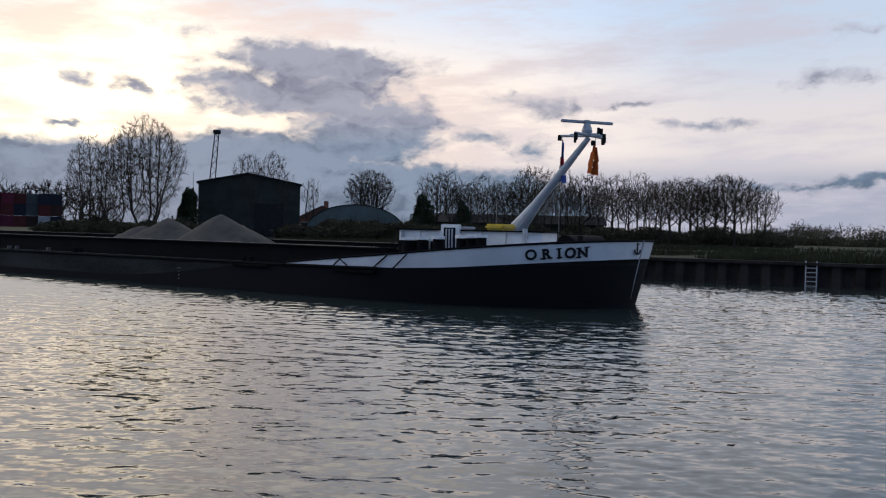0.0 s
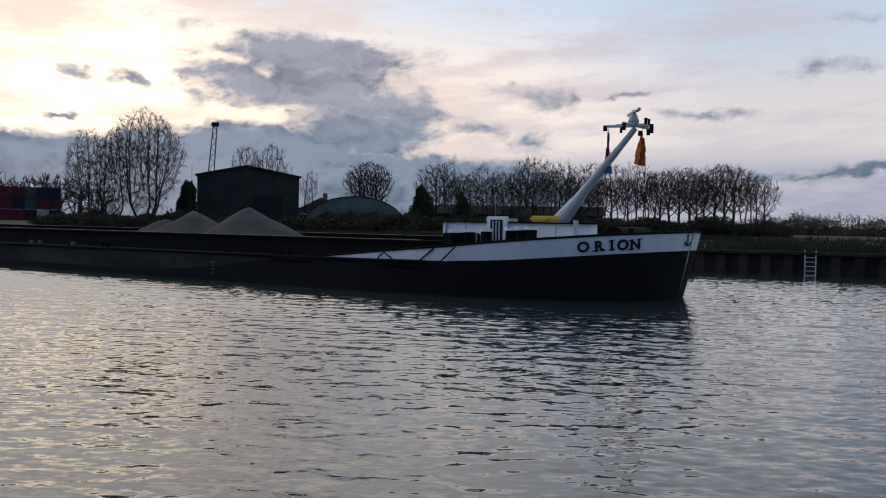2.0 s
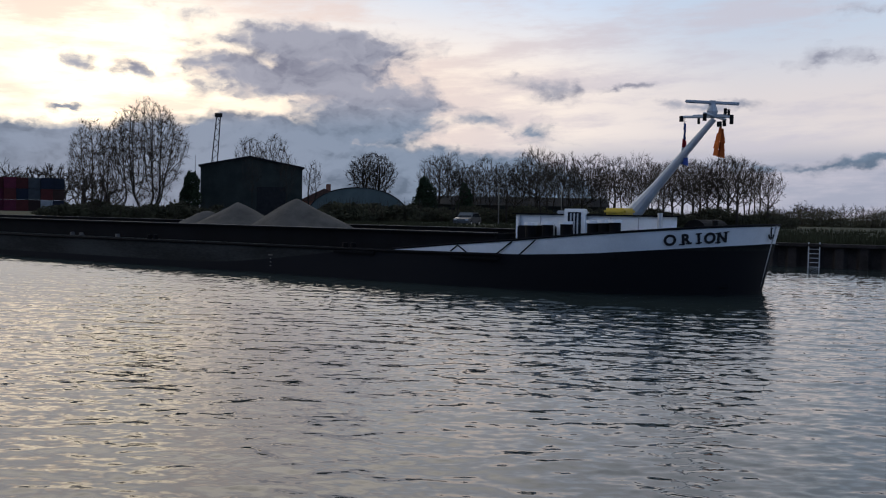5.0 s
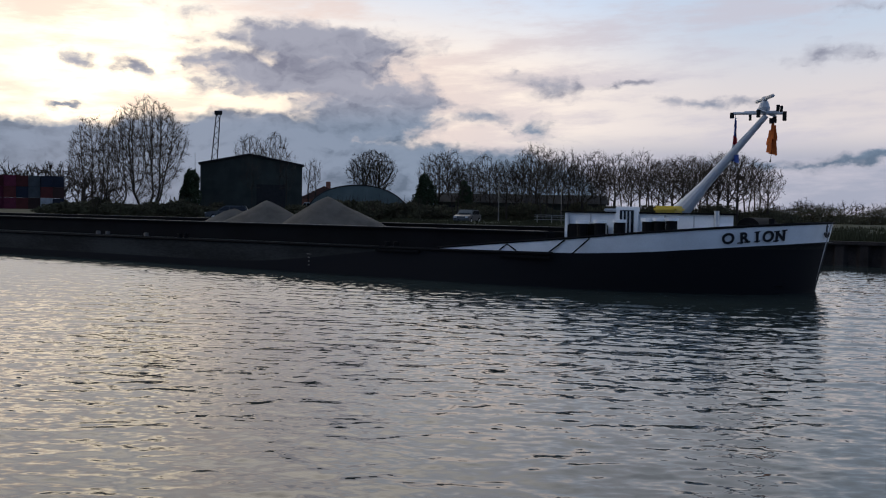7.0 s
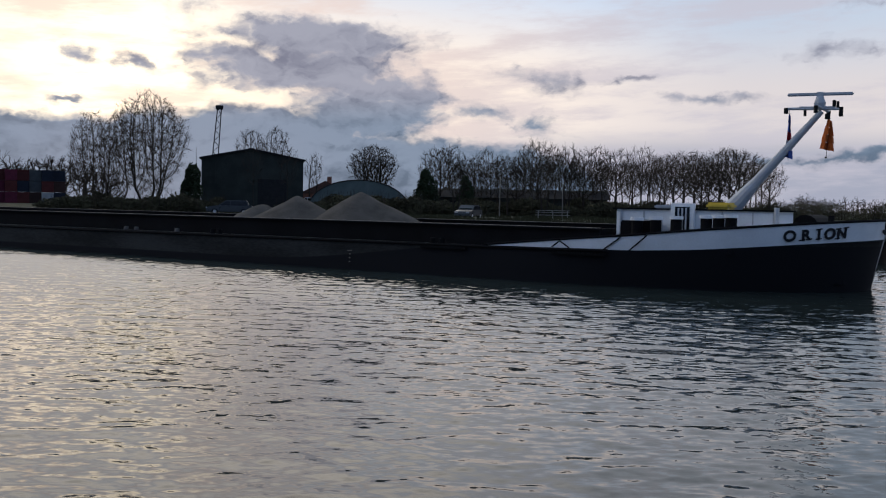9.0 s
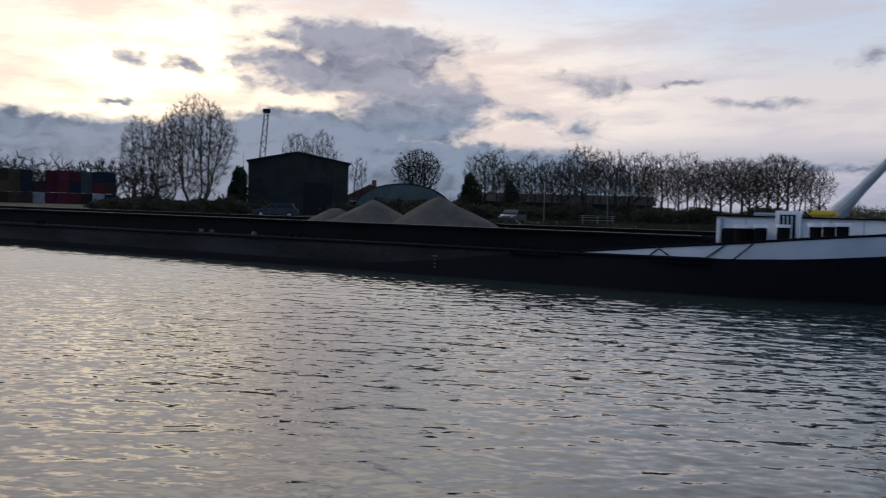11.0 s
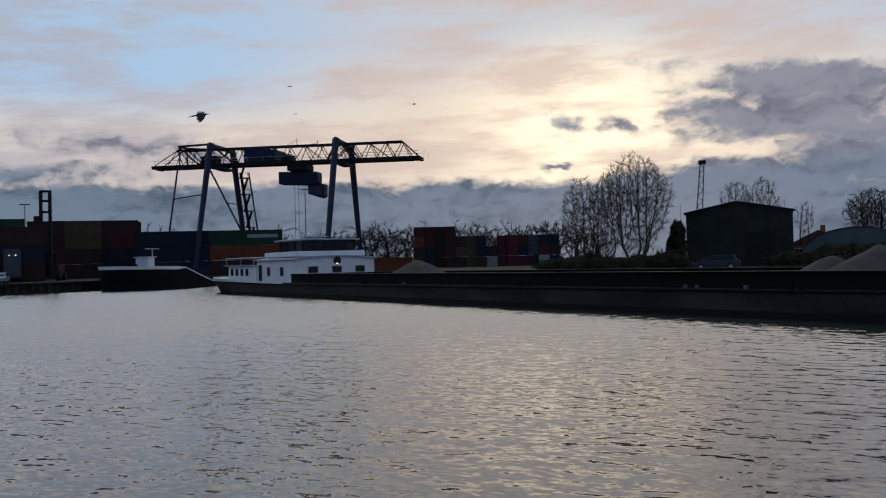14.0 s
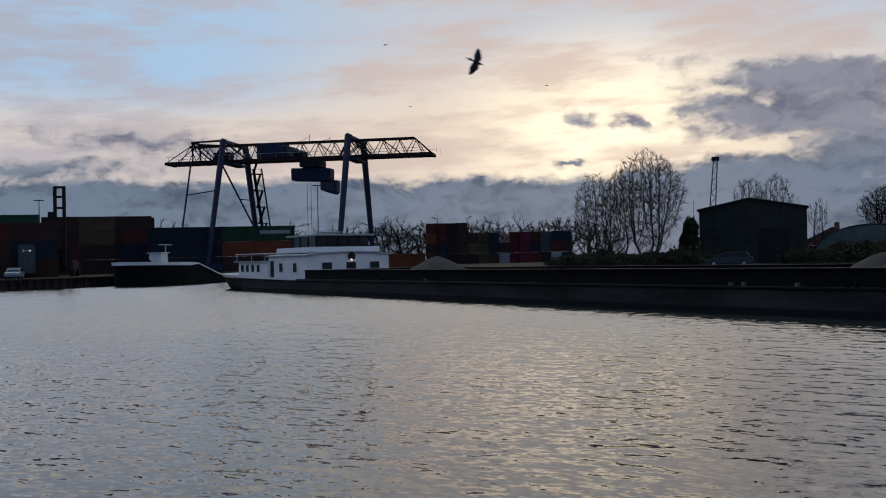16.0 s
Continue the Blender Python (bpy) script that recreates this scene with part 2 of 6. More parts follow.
M = {}
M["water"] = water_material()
M["grass"] = material("rough_winter_grass", (0.036, 0.038, 0.021), 0.95, vary=0.5, scale=0.25, fine=6, bump=0.6)
M["earth"] = material("trodden_earth", (0.10, 0.085, 0.065), 0.95, vary=0.35, scale=0.3, fine=8, bump=0.4)
M["piling"] = material("rusty_sheet_piling", (0.032, 0.027, 0.025), 0.85, vary=0.5, scale=0.8, fine=14, bump=0.3)
M["concrete"] = material("weathered_concrete", (0.26, 0.25, 0.23), 0.9, vary=0.25, scale=0.8, fine=20)


def hull_paint():
    """Dark grey topsides; black below a paint line that climbs towards the bow."""
    m = material("dark_grey_hull_paint", (0.030, 0.031, 0.030), 0.88, vary=0.55, scale=0.5, fine=12, bump=0.15, stretch=(0.4, 1, 1.5))
    t = m.node_tree
    sep = t.nodes.new("ShaderNodeSeparateXYZ")
    t.links.new(t.nodes["Texture Coordinate"].outputs["Object"], sep.inputs[0])
    line = mth(t, "ADD", 0.30, mth(t, "MULTIPLY", smooth(t, sep.outputs[0], -24.0, -9.0), 1.2))
    f = smooth(t, mth(t, "SUBTRACT", sep.outputs[2], line), -0.03, 0.03)
    old = t.nodes["Principled BSDF"].inputs["Base Color"].links[0].from_socket
    t.links.new(mixc(t, f, (0.012, 0.012, 0.014, 1), old), t.nodes["Principled BSDF"].inputs["Base Color"])
    return m


M["hull"] = hull_paint()
M["black"] = material("black_hull_paint", (0.006, 0.006, 0.007), 0.9, vary=0.4, scale=0.8, fine=14, bump=0.15)
M["white"] = material("white_ship_paint", (0.74, 0.76, 0.78), 0.45, vary=0.08, scale=1.2, fine=18, bump=0.08)
M["letter"] = material("black_lettering", (0.015, 0.015, 0.018), 0.5, vary=0.2)
M["deck"] = material("dark_green_deck_paint", (0.05, 0.06, 0.055), 0.75, vary=0.3)
M["sand"] = material("dark_gravelly_sand", (0.068, 0.063, 0.057), 0.95, vary=0.3, scale=1.2, fine=25, bump=1.2)
M["worn"] = material("worn_rusty_steel_edge", (0.13, 0.12, 0.11), 0.6, vary=0.4, scale=1.5, fine=9)
M["steel"] = material("galvanised_steel", (0.45, 0.46, 0.48), 0.45, metal=0.6, vary=0.2)
M["mast"] = material("pale_grey_mast_paint", (0.38, 0.41, 0.45), 0.5, vary=0.12)
M["glass"] = material("dark_window_glass", (0.012, 0.014, 0.018), 0.12, vary=0.1, bump=0)
M["yellow"] = material("yellow_plastic", (0.62, 0.44, 0.05), 0.5, vary=0.15)
M["orange"] = material("orange_flag_cloth", (0.5, 0.12, 0.03), 0.85, vary=0.2)
M["flagblue"] = material("blue_flag_cloth", (0.05, 0.09, 0.30), 0.85, vary=0.2)
M["flagred"] = material("red_flag_cloth", (0.45, 0.04, 0.05), 0.85, vary=0.2)
M["flagwhite"] = material("white_flag_cloth", (0.7, 0.7, 0.72), 0.85, vary=0.1)
M["shed"] = material("dark_green_sheet_cladding", (0.038, 0.043, 0.038), 0.85, vary=0.3, scale=0.5, fine=9)
M["roof"] = material("dark_roof_sheet", (0.022, 0.022, 0.023), 0.85, vary=0.25)
M["tarp"] = material("grey_green_tarpaulin", (0.10, 0.125, 0.12), 0.8, vary=0.2, scale=0.6)
M["bark"] = material("wet_bark", (0.036, 0.030, 0.025), 0.9, vary=0.3, scale=2, fine=30, bump=0.5)
M["twig"] = material("bare_twigs", (0.036, 0.028, 0.022), 0.95, vary=0.35, scale=0.6, fine=20, bump=0)
M["needle"] = material("dark_evergreen_leaves", (0.022, 0.032, 0.016), 0.85, vary=0.4, scale=1.0, fine=12, bump=0)
M["bush"] = material("bramble_leaves", (0.045, 0.042, 0.024), 0.9, vary=0.45, scale=0.4, fine=8, bump=0)
M["crane"] = material("dark_blue_crane_paint", (0.018, 0.024, 0.055), 0.7, vary=0.3, scale=0.5)
M["cranetruss"] = material("rust_brown_truss_paint", (0.030, 0.022, 0.022), 0.8, vary=0.3, scale=0.5)
M["brick"] = material("red_brickwork", (0.22, 0.10, 0.07), 0.9, vary=0.25, scale=2)
M["tile"] = material("dark_roof_tiles", (0.09, 0.05, 0.04), 0.85, vary=0.3)
M["carpaint"] = material("pale_blue_grey_car_paint", (0.20, 0.24, 0.28), 0.3, metal=0.3, vary=0.08, bump=0)
M["cardark"] = material("dark_car_paint", (0.05, 0.055, 0.06), 0.3, metal=0.3, vary=0.1, bump=0)
M["rubber"] = material("black_rubber", (0.015, 0.015, 0.015), 0.85, vary=0.2)
M["lamp"] = material("lit_headlamp", (0.8, 0.8, 0.8), 0.3, vary=0.05, bump=0, emit=((1.0, 0.93, 0.8), 3.0))
M["bird"] = material("dark_grey_feathers", (0.035, 0.037, 0.042), 0.9, vary=0.3)
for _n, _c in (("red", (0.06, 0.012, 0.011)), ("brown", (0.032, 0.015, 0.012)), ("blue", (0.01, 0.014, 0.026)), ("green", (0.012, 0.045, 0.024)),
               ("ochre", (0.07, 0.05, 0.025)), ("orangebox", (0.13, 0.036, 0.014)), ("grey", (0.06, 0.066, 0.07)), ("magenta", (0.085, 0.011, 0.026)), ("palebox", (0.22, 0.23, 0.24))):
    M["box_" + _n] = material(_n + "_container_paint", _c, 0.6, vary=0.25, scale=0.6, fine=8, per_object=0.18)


# ---- building helpers ----
def mesh_of(name, bm):
    me = bpy.data.meshes.new(name)
    bmesh.ops.recalc_face_normals(bm, faces=bm.faces[:])
    bm.to_mesh(me)
    bm.free()
    return me


def part(name, bm, mat, parent, label="", at=None, shade=False):
    """One mesh object under a thing or a part."""
    me = bm if isinstance(bm, bpy.types.Mesh) else mesh_of(name, bm)
    if not me.materials:
        me.materials.append(M[mat] if isinstance(mat, str) else mat)
    ob = new(name, me)
    if shade:
        me.polygons.foreach_set("use_smooth", [True] * len(me.polygons))
    ob.parent = parent
    if at is not None:
        ob.matrix_basis = at
    if label:
        ob["label"] = label
    return ob


def thing(name, m, label, category, group="", kind=""):
    ob = new(name)
    ob.empty_display_size = 0.3
    ob.matrix_basis = m
    return tagged(ob, label, category, group, kind)


def solid(name, bm, mat, m, label, category="", group="", kind="", shade=False):
    ob = part(name, bm, mat, None, shade=shade)
    ob.matrix_basis = m
    return tagged(ob, label, category, group, kind)


def box(bm, x0, x1, y0, y1, z0, z1, bevel=0.0):
    r = bmesh.ops.create_cube(bm, size=1.0, matrix=Matrix.Translation(((x0 + x1) / 2, (y0 + y1) / 2, (z0 + z1) / 2)) @ Matrix.Diagonal((x1 - x0, y1 - y0, z1 - z0, 1)))
    if bevel:
        es = list({e for v in r["verts"] for e in v.link_edges})
        bmesh.ops.bevel(bm, geom=es, offset=bevel, segments=2, affect="EDGES")
    return bm


def tube(bm, p, q, r0, r1=None, n=6, cap=True):
    p, q = Vector(p), Vector(q)
    r1 = r0 if r1 is None else r1
    d = (q - p)
    if d.length < 1e-6:
        return bm
    rot = d.to_track_quat("Z", "Y").to_matrix()
    rings = []
    for c, r in ((p, r0), (q, r1)):
        rings.append([bm.verts.new(c + rot @ Vector((math.cos(2 * math.pi * i / n) * r, math.sin(2 * math.pi * i / n) * r, 0))) for i in range(n)])
    for i in range(n):
        bm.faces.new((rings[0][i], rings[0][(i + 1) % n], rings[1][(i + 1) % n], rings[1][i]))
    if cap:
        bm.faces.new(rings[0][::-1])
        bm.faces.new(rings[1])
    return bm


def pipe(bm, pts, r, n=6):
    """One bent round bar through the points."""
    pts = [Vector(p) for p in pts]
    rings = []
    for i, p in enumerate(pts):
        d = (pts[min(i + 1, len(pts) - 1)] - pts[max(i - 1, 0)]).normalized()
        a = d.cross(Vector((0, 0, 1)))
        a = a.normalized() if a.length > 1e-4 else Vector((1, 0, 0))
        c = a.cross(d)
        rings.append([bm.verts.new(p + a * (math.cos(2 * math.pi * k / n) * r) + c * (math.sin(2 * math.pi * k / n) * r)) for k in range(n)])
    for a, c in zip(rings, rings[1:]):
        for k in range(n):
            bm.faces.new((a[k], a[(k + 1) % n], c[(k + 1) % n], c[k]))
    bm.faces.new(rings[0][::-1])
    bm.faces.new(rings[-1])
    return bm


def prism(bm, outline, depth, axis="y", start=0.0):
    """An outline (a, b) pushed along an axis: x: (y, z), y: (x, z), z: (x, y)."""
    def at(a, b, d):
        return {"x": (d, a, b), "y": (a, d, b), "z": (a, b, d)}[axis]
    lo = [bm.verts.new(at(a, b, start)) for a, b in outline]
    hi = [bm.verts.new(at(a, b, start + depth)) for a, b in outline]
    n = len(outline)
    bm.faces.new(lo[::-1])
    bm.faces.new(hi)
    for i in range(n):
        bm.faces.new((lo[i], lo[(i + 1) % n], hi[(i + 1) % n], hi[i]))
    return bm


def B():
    return bmesh.new()


def polar(az, d, z=0.0):
    """A place by its bearing to the left of +y, in degrees, and its distance from the eye."""
    a = radians(az)
    return Vector((-math.sin(a) * d, math.cos(a) * d, z))


# ---- water, banks, ground ----
CORNER = Vector((-100.0, 119.2))           # inner corner of the harbour
EAST = Vector((110.0, 1.6))                # the long bank runs from the corner to here, and on


def ripple_sheet():
    """The harbour's surface: short wind waves from many directions, in a fan fitted to the camera's view, finer near
    the eye.
    """
    rng = np.random.default_rng(7)
    far, near, rows, cols = 165.0, 7.0, 840, 560
    dist = near * (far / near) ** np.linspace(0, 1, rows)
    ang = np.radians(np.linspace(64, -36, cols))
    d, a = np.meshgrid(dist, ang, indexing="ij")
    x, y = -np.sin(a) * d, np.cos(a) * d
    z = np.zeros_like(x)
    count = 110
    length = 0.15 * (1.25 / 0.15) ** rng.random(count)
    way = np.radians(80 + rng.normal(0, 30, count))
    cell = d * math.log(far / near) / rows
    gust = 0.75 + 0.35 * np.sin(x * 0.05 + y * 0.09 + 1.0) * np.sin(x * 0.021 - y * 0.037) + 0.15 * np.sin(y * 0.31 + x * 0.07)
    for lam, w, ph in zip(length, way, rng.random(count) * 6.283):
        k = 2 * np.pi / lam
        fade = np.clip(lam / (2.2 * cell) - 0.3, 0, 1)
        z += fade * SLOPE * math.sqrt(2.0 / count) / k * np.sin(k * (np.cos(w) * x + np.sin(w) * y) + ph)
    z *= gust * (0.8 + 0.3 * np.clip(d / 75, 0, 1.1))
    verts = np.stack([x, y, z], -1).reshape(-1, 3)
    idx = np.arange(rows * cols).reshape(rows, cols)
    quads = np.stack([idx[:-1, :-1], idx[:-1, 1:], idx[1:, 1:], idx[1:, :-1]], -1).reshape(-1, 4)
    me = bpy.data.meshes.new("water")
    me.vertices.add(len(verts))
    me.vertices.foreach_set("co", verts.ravel())
    me.loops.add(quads.size)
    me.loops.foreach_set("vertex_index", quads.ravel())
    me.polygons.add(len(quads))
    me.polygons.foreach_set("loop_start", np.arange(0, quads.size, 4))
    me.update(calc_edges=True)
    me.polygons.foreach_set("use_smooth", np.ones(len(quads), dtype=bool))
    me.validate()
    return me


SLOPE = 0.085


def build_ground():
    bm = B()
    r = 4000
    v = [bm.verts.new((x, y, -0.35)) for x, y in ((-r, -r), (r, -r), (r, r), (-r, r))]
    bm.faces.new(v)
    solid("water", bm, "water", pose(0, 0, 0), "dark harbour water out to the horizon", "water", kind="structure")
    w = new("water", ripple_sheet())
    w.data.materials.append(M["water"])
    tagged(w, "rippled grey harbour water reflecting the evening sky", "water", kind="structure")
    # land: one sheet beyond the water's edge, finely cut near the bank
    bm = B()
    edge = [(-100, -400), (-100, -100), (-100, 40), tuple(CORNER), (-40, 85.6), (13, 55.9), (60, 29.6), tuple(EAST), (400, -160)]
    far = [(-3500, -400), (-3500, -100), (-3500, 1500), (-3000, 3500), (-1000, 3900), (500, 3900), (1500, 3800), (3500, 3500), (3900, 800)]
    steps = [0, 0.004, 0.012, 0.03, 0.08, 0.25, 1.0]
    grid = []
    for (ex, ey), (fx, fy) in zip(edge, far):
        grid.append([bm.verts.new((ex + (fx - ex) * s, ey + (fy - ey) * s, GROUND)) for s in steps])
    for i in range(len(edge) - 1):
        for j in range(len(steps) - 1):
            bm.faces.new((grid[i][j], grid[i + 1][j], grid[i + 1][j + 1], grid[i][j + 1]))
    solid("ground", bm, "grass", pose(0, 0, 0), "rough winter grass and bare ground on the banks", "ground", kind="structure")
    return w


water_sheet = build_ground()


def sheet_wall(name, a, b, label):
    """A wall of steel sheet piles with a capping beam, from a to b."""
    a, b = Vector((*a, 0)), Vector((*b, 0))
    d = (b - a)
    n, length = d.normalized(), d.length
    bm = B()
    pts, s, k = [], 0.0, 0
    while s < length:
        off = (0.0, 0.0, 0.32, 0.32)[k % 4]
        pts.append((s, off))
        s += (0.42, 0.18, 0.42, 0.18)[k % 4]
        k += 1
    side = Vector((n.y, -n.x, 0))
    lo = [bm.verts.new(a + n * s + side * o + Vector((0, 0, -0.6))) for s, o in pts]
    hi = [bm.verts.new(a + n * s + side * o + Vector((0, 0, GROUND - 0.12))) for s, o in pts]
    for i in range(len(pts) - 1):
        bm.faces.new((lo[i], lo[i + 1], hi[i + 1], hi[i]))
    wall = solid(name, bm, "piling", pose(0, 0, 0), label, "quay wall", kind="structure")
    bm = B()
    m = Matrix.Translation(a) @ n.to_track_quat("X", "Z").to_matrix().to_4x4()
    box(bm, 0, length, -0.5, 0.38, GROUND - 0.14, GROUND + 0.05, 0.03)
    bmesh.ops.transform(bm, matrix=m, verts=bm.verts[:])
    part("capping_beam", bm, "piling", wall, "low capping beam along the wall")


sheet_wall("wall_north", CORNER, EAST, "dark rusty sheet-pile bank wall along the water")
sheet_wall("wall_west", (-100, -60), CORNER, "dark sheet-pile quay wall of the container yard")

# ---- the barge ----
def breadth(x):
    """Half the beam at deck level, x metres ahead of the stem (negative: aft)."""
    if x > -9:
        return 5.2 * math.sqrt(max(0.0, 1 - ((x + 9) / 8.72) ** 2.6))
    if x < -92:
        return 5.2 * math.sqrt(max(0.0, 1 - ((-92 - x) / 12.0) ** 3.2)) if x > -104 else 0.0
    return 5.2


def lerp_table(x, table):
    for (x0, z0), (x1, z1) in zip(table, table[1:]):
        if x <= x0 and x >= x1:
            return z0 + (z1 - z0) * (x - x0) / (x1 - x0)
    return table[-1][1]


TOP = [(0, 2.38), (-1.8, 2.25), (-3.7, 2.08), (-5.3, 1.94), (-7.2, 1.74), (-10, 1.49), (-12.8, 1.22), (-16, 1.19), (-79, 1.19), (-90, 1.38), (-104, 1.62)]
LOW = [(0, 1.75), (-1.8, 1.61), (-3.7, 1.45), (-5.3, 1.32), (-7.3, 1.23), (-10, 1.20), (-12.8, 1.18), (-79, 1.05), (-90, 1.15), (-104, 1.3)]


def station_list():
    xs = [-0.28 - 8.72 * (1 - math.cos(math.pi / 2 * i / 16)) for i in range(17)]
    xs += [-10, -11.4, -12.8, -14.5] + [-16 - 4 * i for i in range(16)] + [-79, -82, -86, -90, -92]
    xs += [-92 - 12 * math.sin(math.pi / 2 * i / 9) for i in range(1, 10)]
    return xs


def hull_half(x, f):
    """Half breadth at the share f of the way down from the deck to the keel: flared bow, raked stern."""
    b = breadth(x)
    if x > -12:
        k = (x + 12) / 12
        return b * (1 - 0.42 * k * f ** 1.2) + 0.06
    if x < -92:
        return b * (1 - 0.25 * f) + 0.04
    return b - 0.02 * f


def hull_shell(zs, out=0.0):
    """The skin between rows of heights; zs(x) gives the heights at a station, top first."""
    bm = B()
    left, right = [], []
    for x in station_list():
        heights = zs(x)
        row_l, row_r = [], []
        for z in heights:
            f = max(0.0, (lerp_table(x, TOP) - z) / (lerp_table(x, TOP) + 0.9))
            rake = -0.75 * f * max(0.0, 1 + x / 5) + (1.5 * f * max(0.0, (-96 - x) / 8))
            y = hull_half(x, f) + out
            row_l.append(bm.verts.new((x + rake, y, z)))
            row_r.append(bm.verts.new((x + rake, -y, z)))
        left.append(row_l)
        right.append(row_r)
    for rows in (left, right):
        for a, b in zip(rows, rows[1:]):
            for i in range(len(a) - 1):
                bm.faces.new((a[i], a[i + 1], b[i + 1], b[i]))
    for i in range(len(left[0]) - 1):
        bm.faces.new((left[0][i], left[0][i + 1], right[0][i + 1], right[0][i]))
        bm.faces.new((left[-1][i], left[-1][i + 1], right[-1][i + 1], right[-1][i]))
    return bm


def sand_heap(cx, cy, rx, ry, height, seed, base):
    bm = B()
    rings, seg = 16, 40
    prev = None
    for i in range(rings + 1):
        s = i / rings
        ring = []
        for k in range(seg):
            a = 2 * math.pi * k / seg
            n = noise.noise((math.cos(a) * s * 2.2 + seed, math.sin(a) * s * 2.2, seed * 0.7))
            n2 = noise.noise((math.cos(a) * s * 9 + seed, math.sin(a) * s * 9, seed))
            z = height * (1 - (s ** 1.12 if s > 0.12 else 0.55 * s + 0.012)) + 0.16 * n * math.sin(math.pi * min(1, s + 0.1)) + 0.05 * n2 * (1 - s)
            ring.append(bm.verts.new((cx + math.cos(a) * rx * s * (1 + 0.12 * n), cy + math.sin(a) * ry * s, base + max(0.0, z) - (0.05 if i == rings else 0))))
            if i == 0:
                break
        if i == 1:
            for k in range(seg):
                bm.faces.new((prev[0], ring[k], ring[(k + 1) % seg]))
        elif i > 1:
            for k in range(seg):
                bm.faces.new((prev[k], ring[k], ring[(k + 1) % seg], prev[(k + 1) % seg]))
        prev = ring
    return bm


def window(parent, x0, x1, z0, z1, face, y, name="window", axis="y"):
    """A framed pane on a wall face; axis y: the wall looks to -y or +y; axis x: to +x."""
    s = -1 if face < 0 else 1
    fr, pn = B(), B()
    if axis == "y":
        box(fr, x0 - 0.05, x1 + 0.05, min(y, y + 0.035 * s), max(y, y + 0.035 * s), z0 - 0.05, z1 + 0.05, 0.01)
        box(pn, x0, x1, min(y, y + 0.045 * s), max(y, y + 0.045 * s), z0, z1, 0.005)
    else:
        box(fr, y, y + 0.035, x0 - 0.05, x1 + 0.05, z0 - 0.05, z1 + 0.05, 0.01)
        box(pn, y, y + 0.045, x0, x1, z0, z1, 0.005)
    w = part(name, fr, "steel", parent, "dark window in a thin metal frame")
    part("pane", pn, "glass", w)
    return w


def letter_mesh(ch, size):
    cu = bpy.data.curves.new("letter", "FONT")
    cu.body, cu.size, cu.extrude, cu.align_x, cu.offset = ch, size, 0.012, "CENTER", 0.016
    ob = bpy.data.objects.new("letter", cu)
    scene.collection.objects.link(ob)
    me = bpy.data.meshes.new_from_object(ob.evaluated_get(bpy.context.evaluated_depsgraph_get()))
    bpy.data.objects.remove(ob)
    # slab serifs
    feet = {"R": ((-0.26, 0), (0.2, 0)), "I": ((0, 0), (0, 1)), "N": ((-0.3, 0), (-0.3, 1), (0.3, 1))}.get(ch, ())
    if feet:
        bm = bmesh.new()
        bm.from_mesh(me)
        high = max(v.co.y for v in bm.verts)
        for x, y in feet:
            w = 0.1 * size / 0.5
            box(bm, x * size - w, x * size + w, y * (high - 0.035), y * (high - 0.035) + 0.035, -0.012, 0.012)
        bm.to_mesh(me)
        bm.free()
    return me


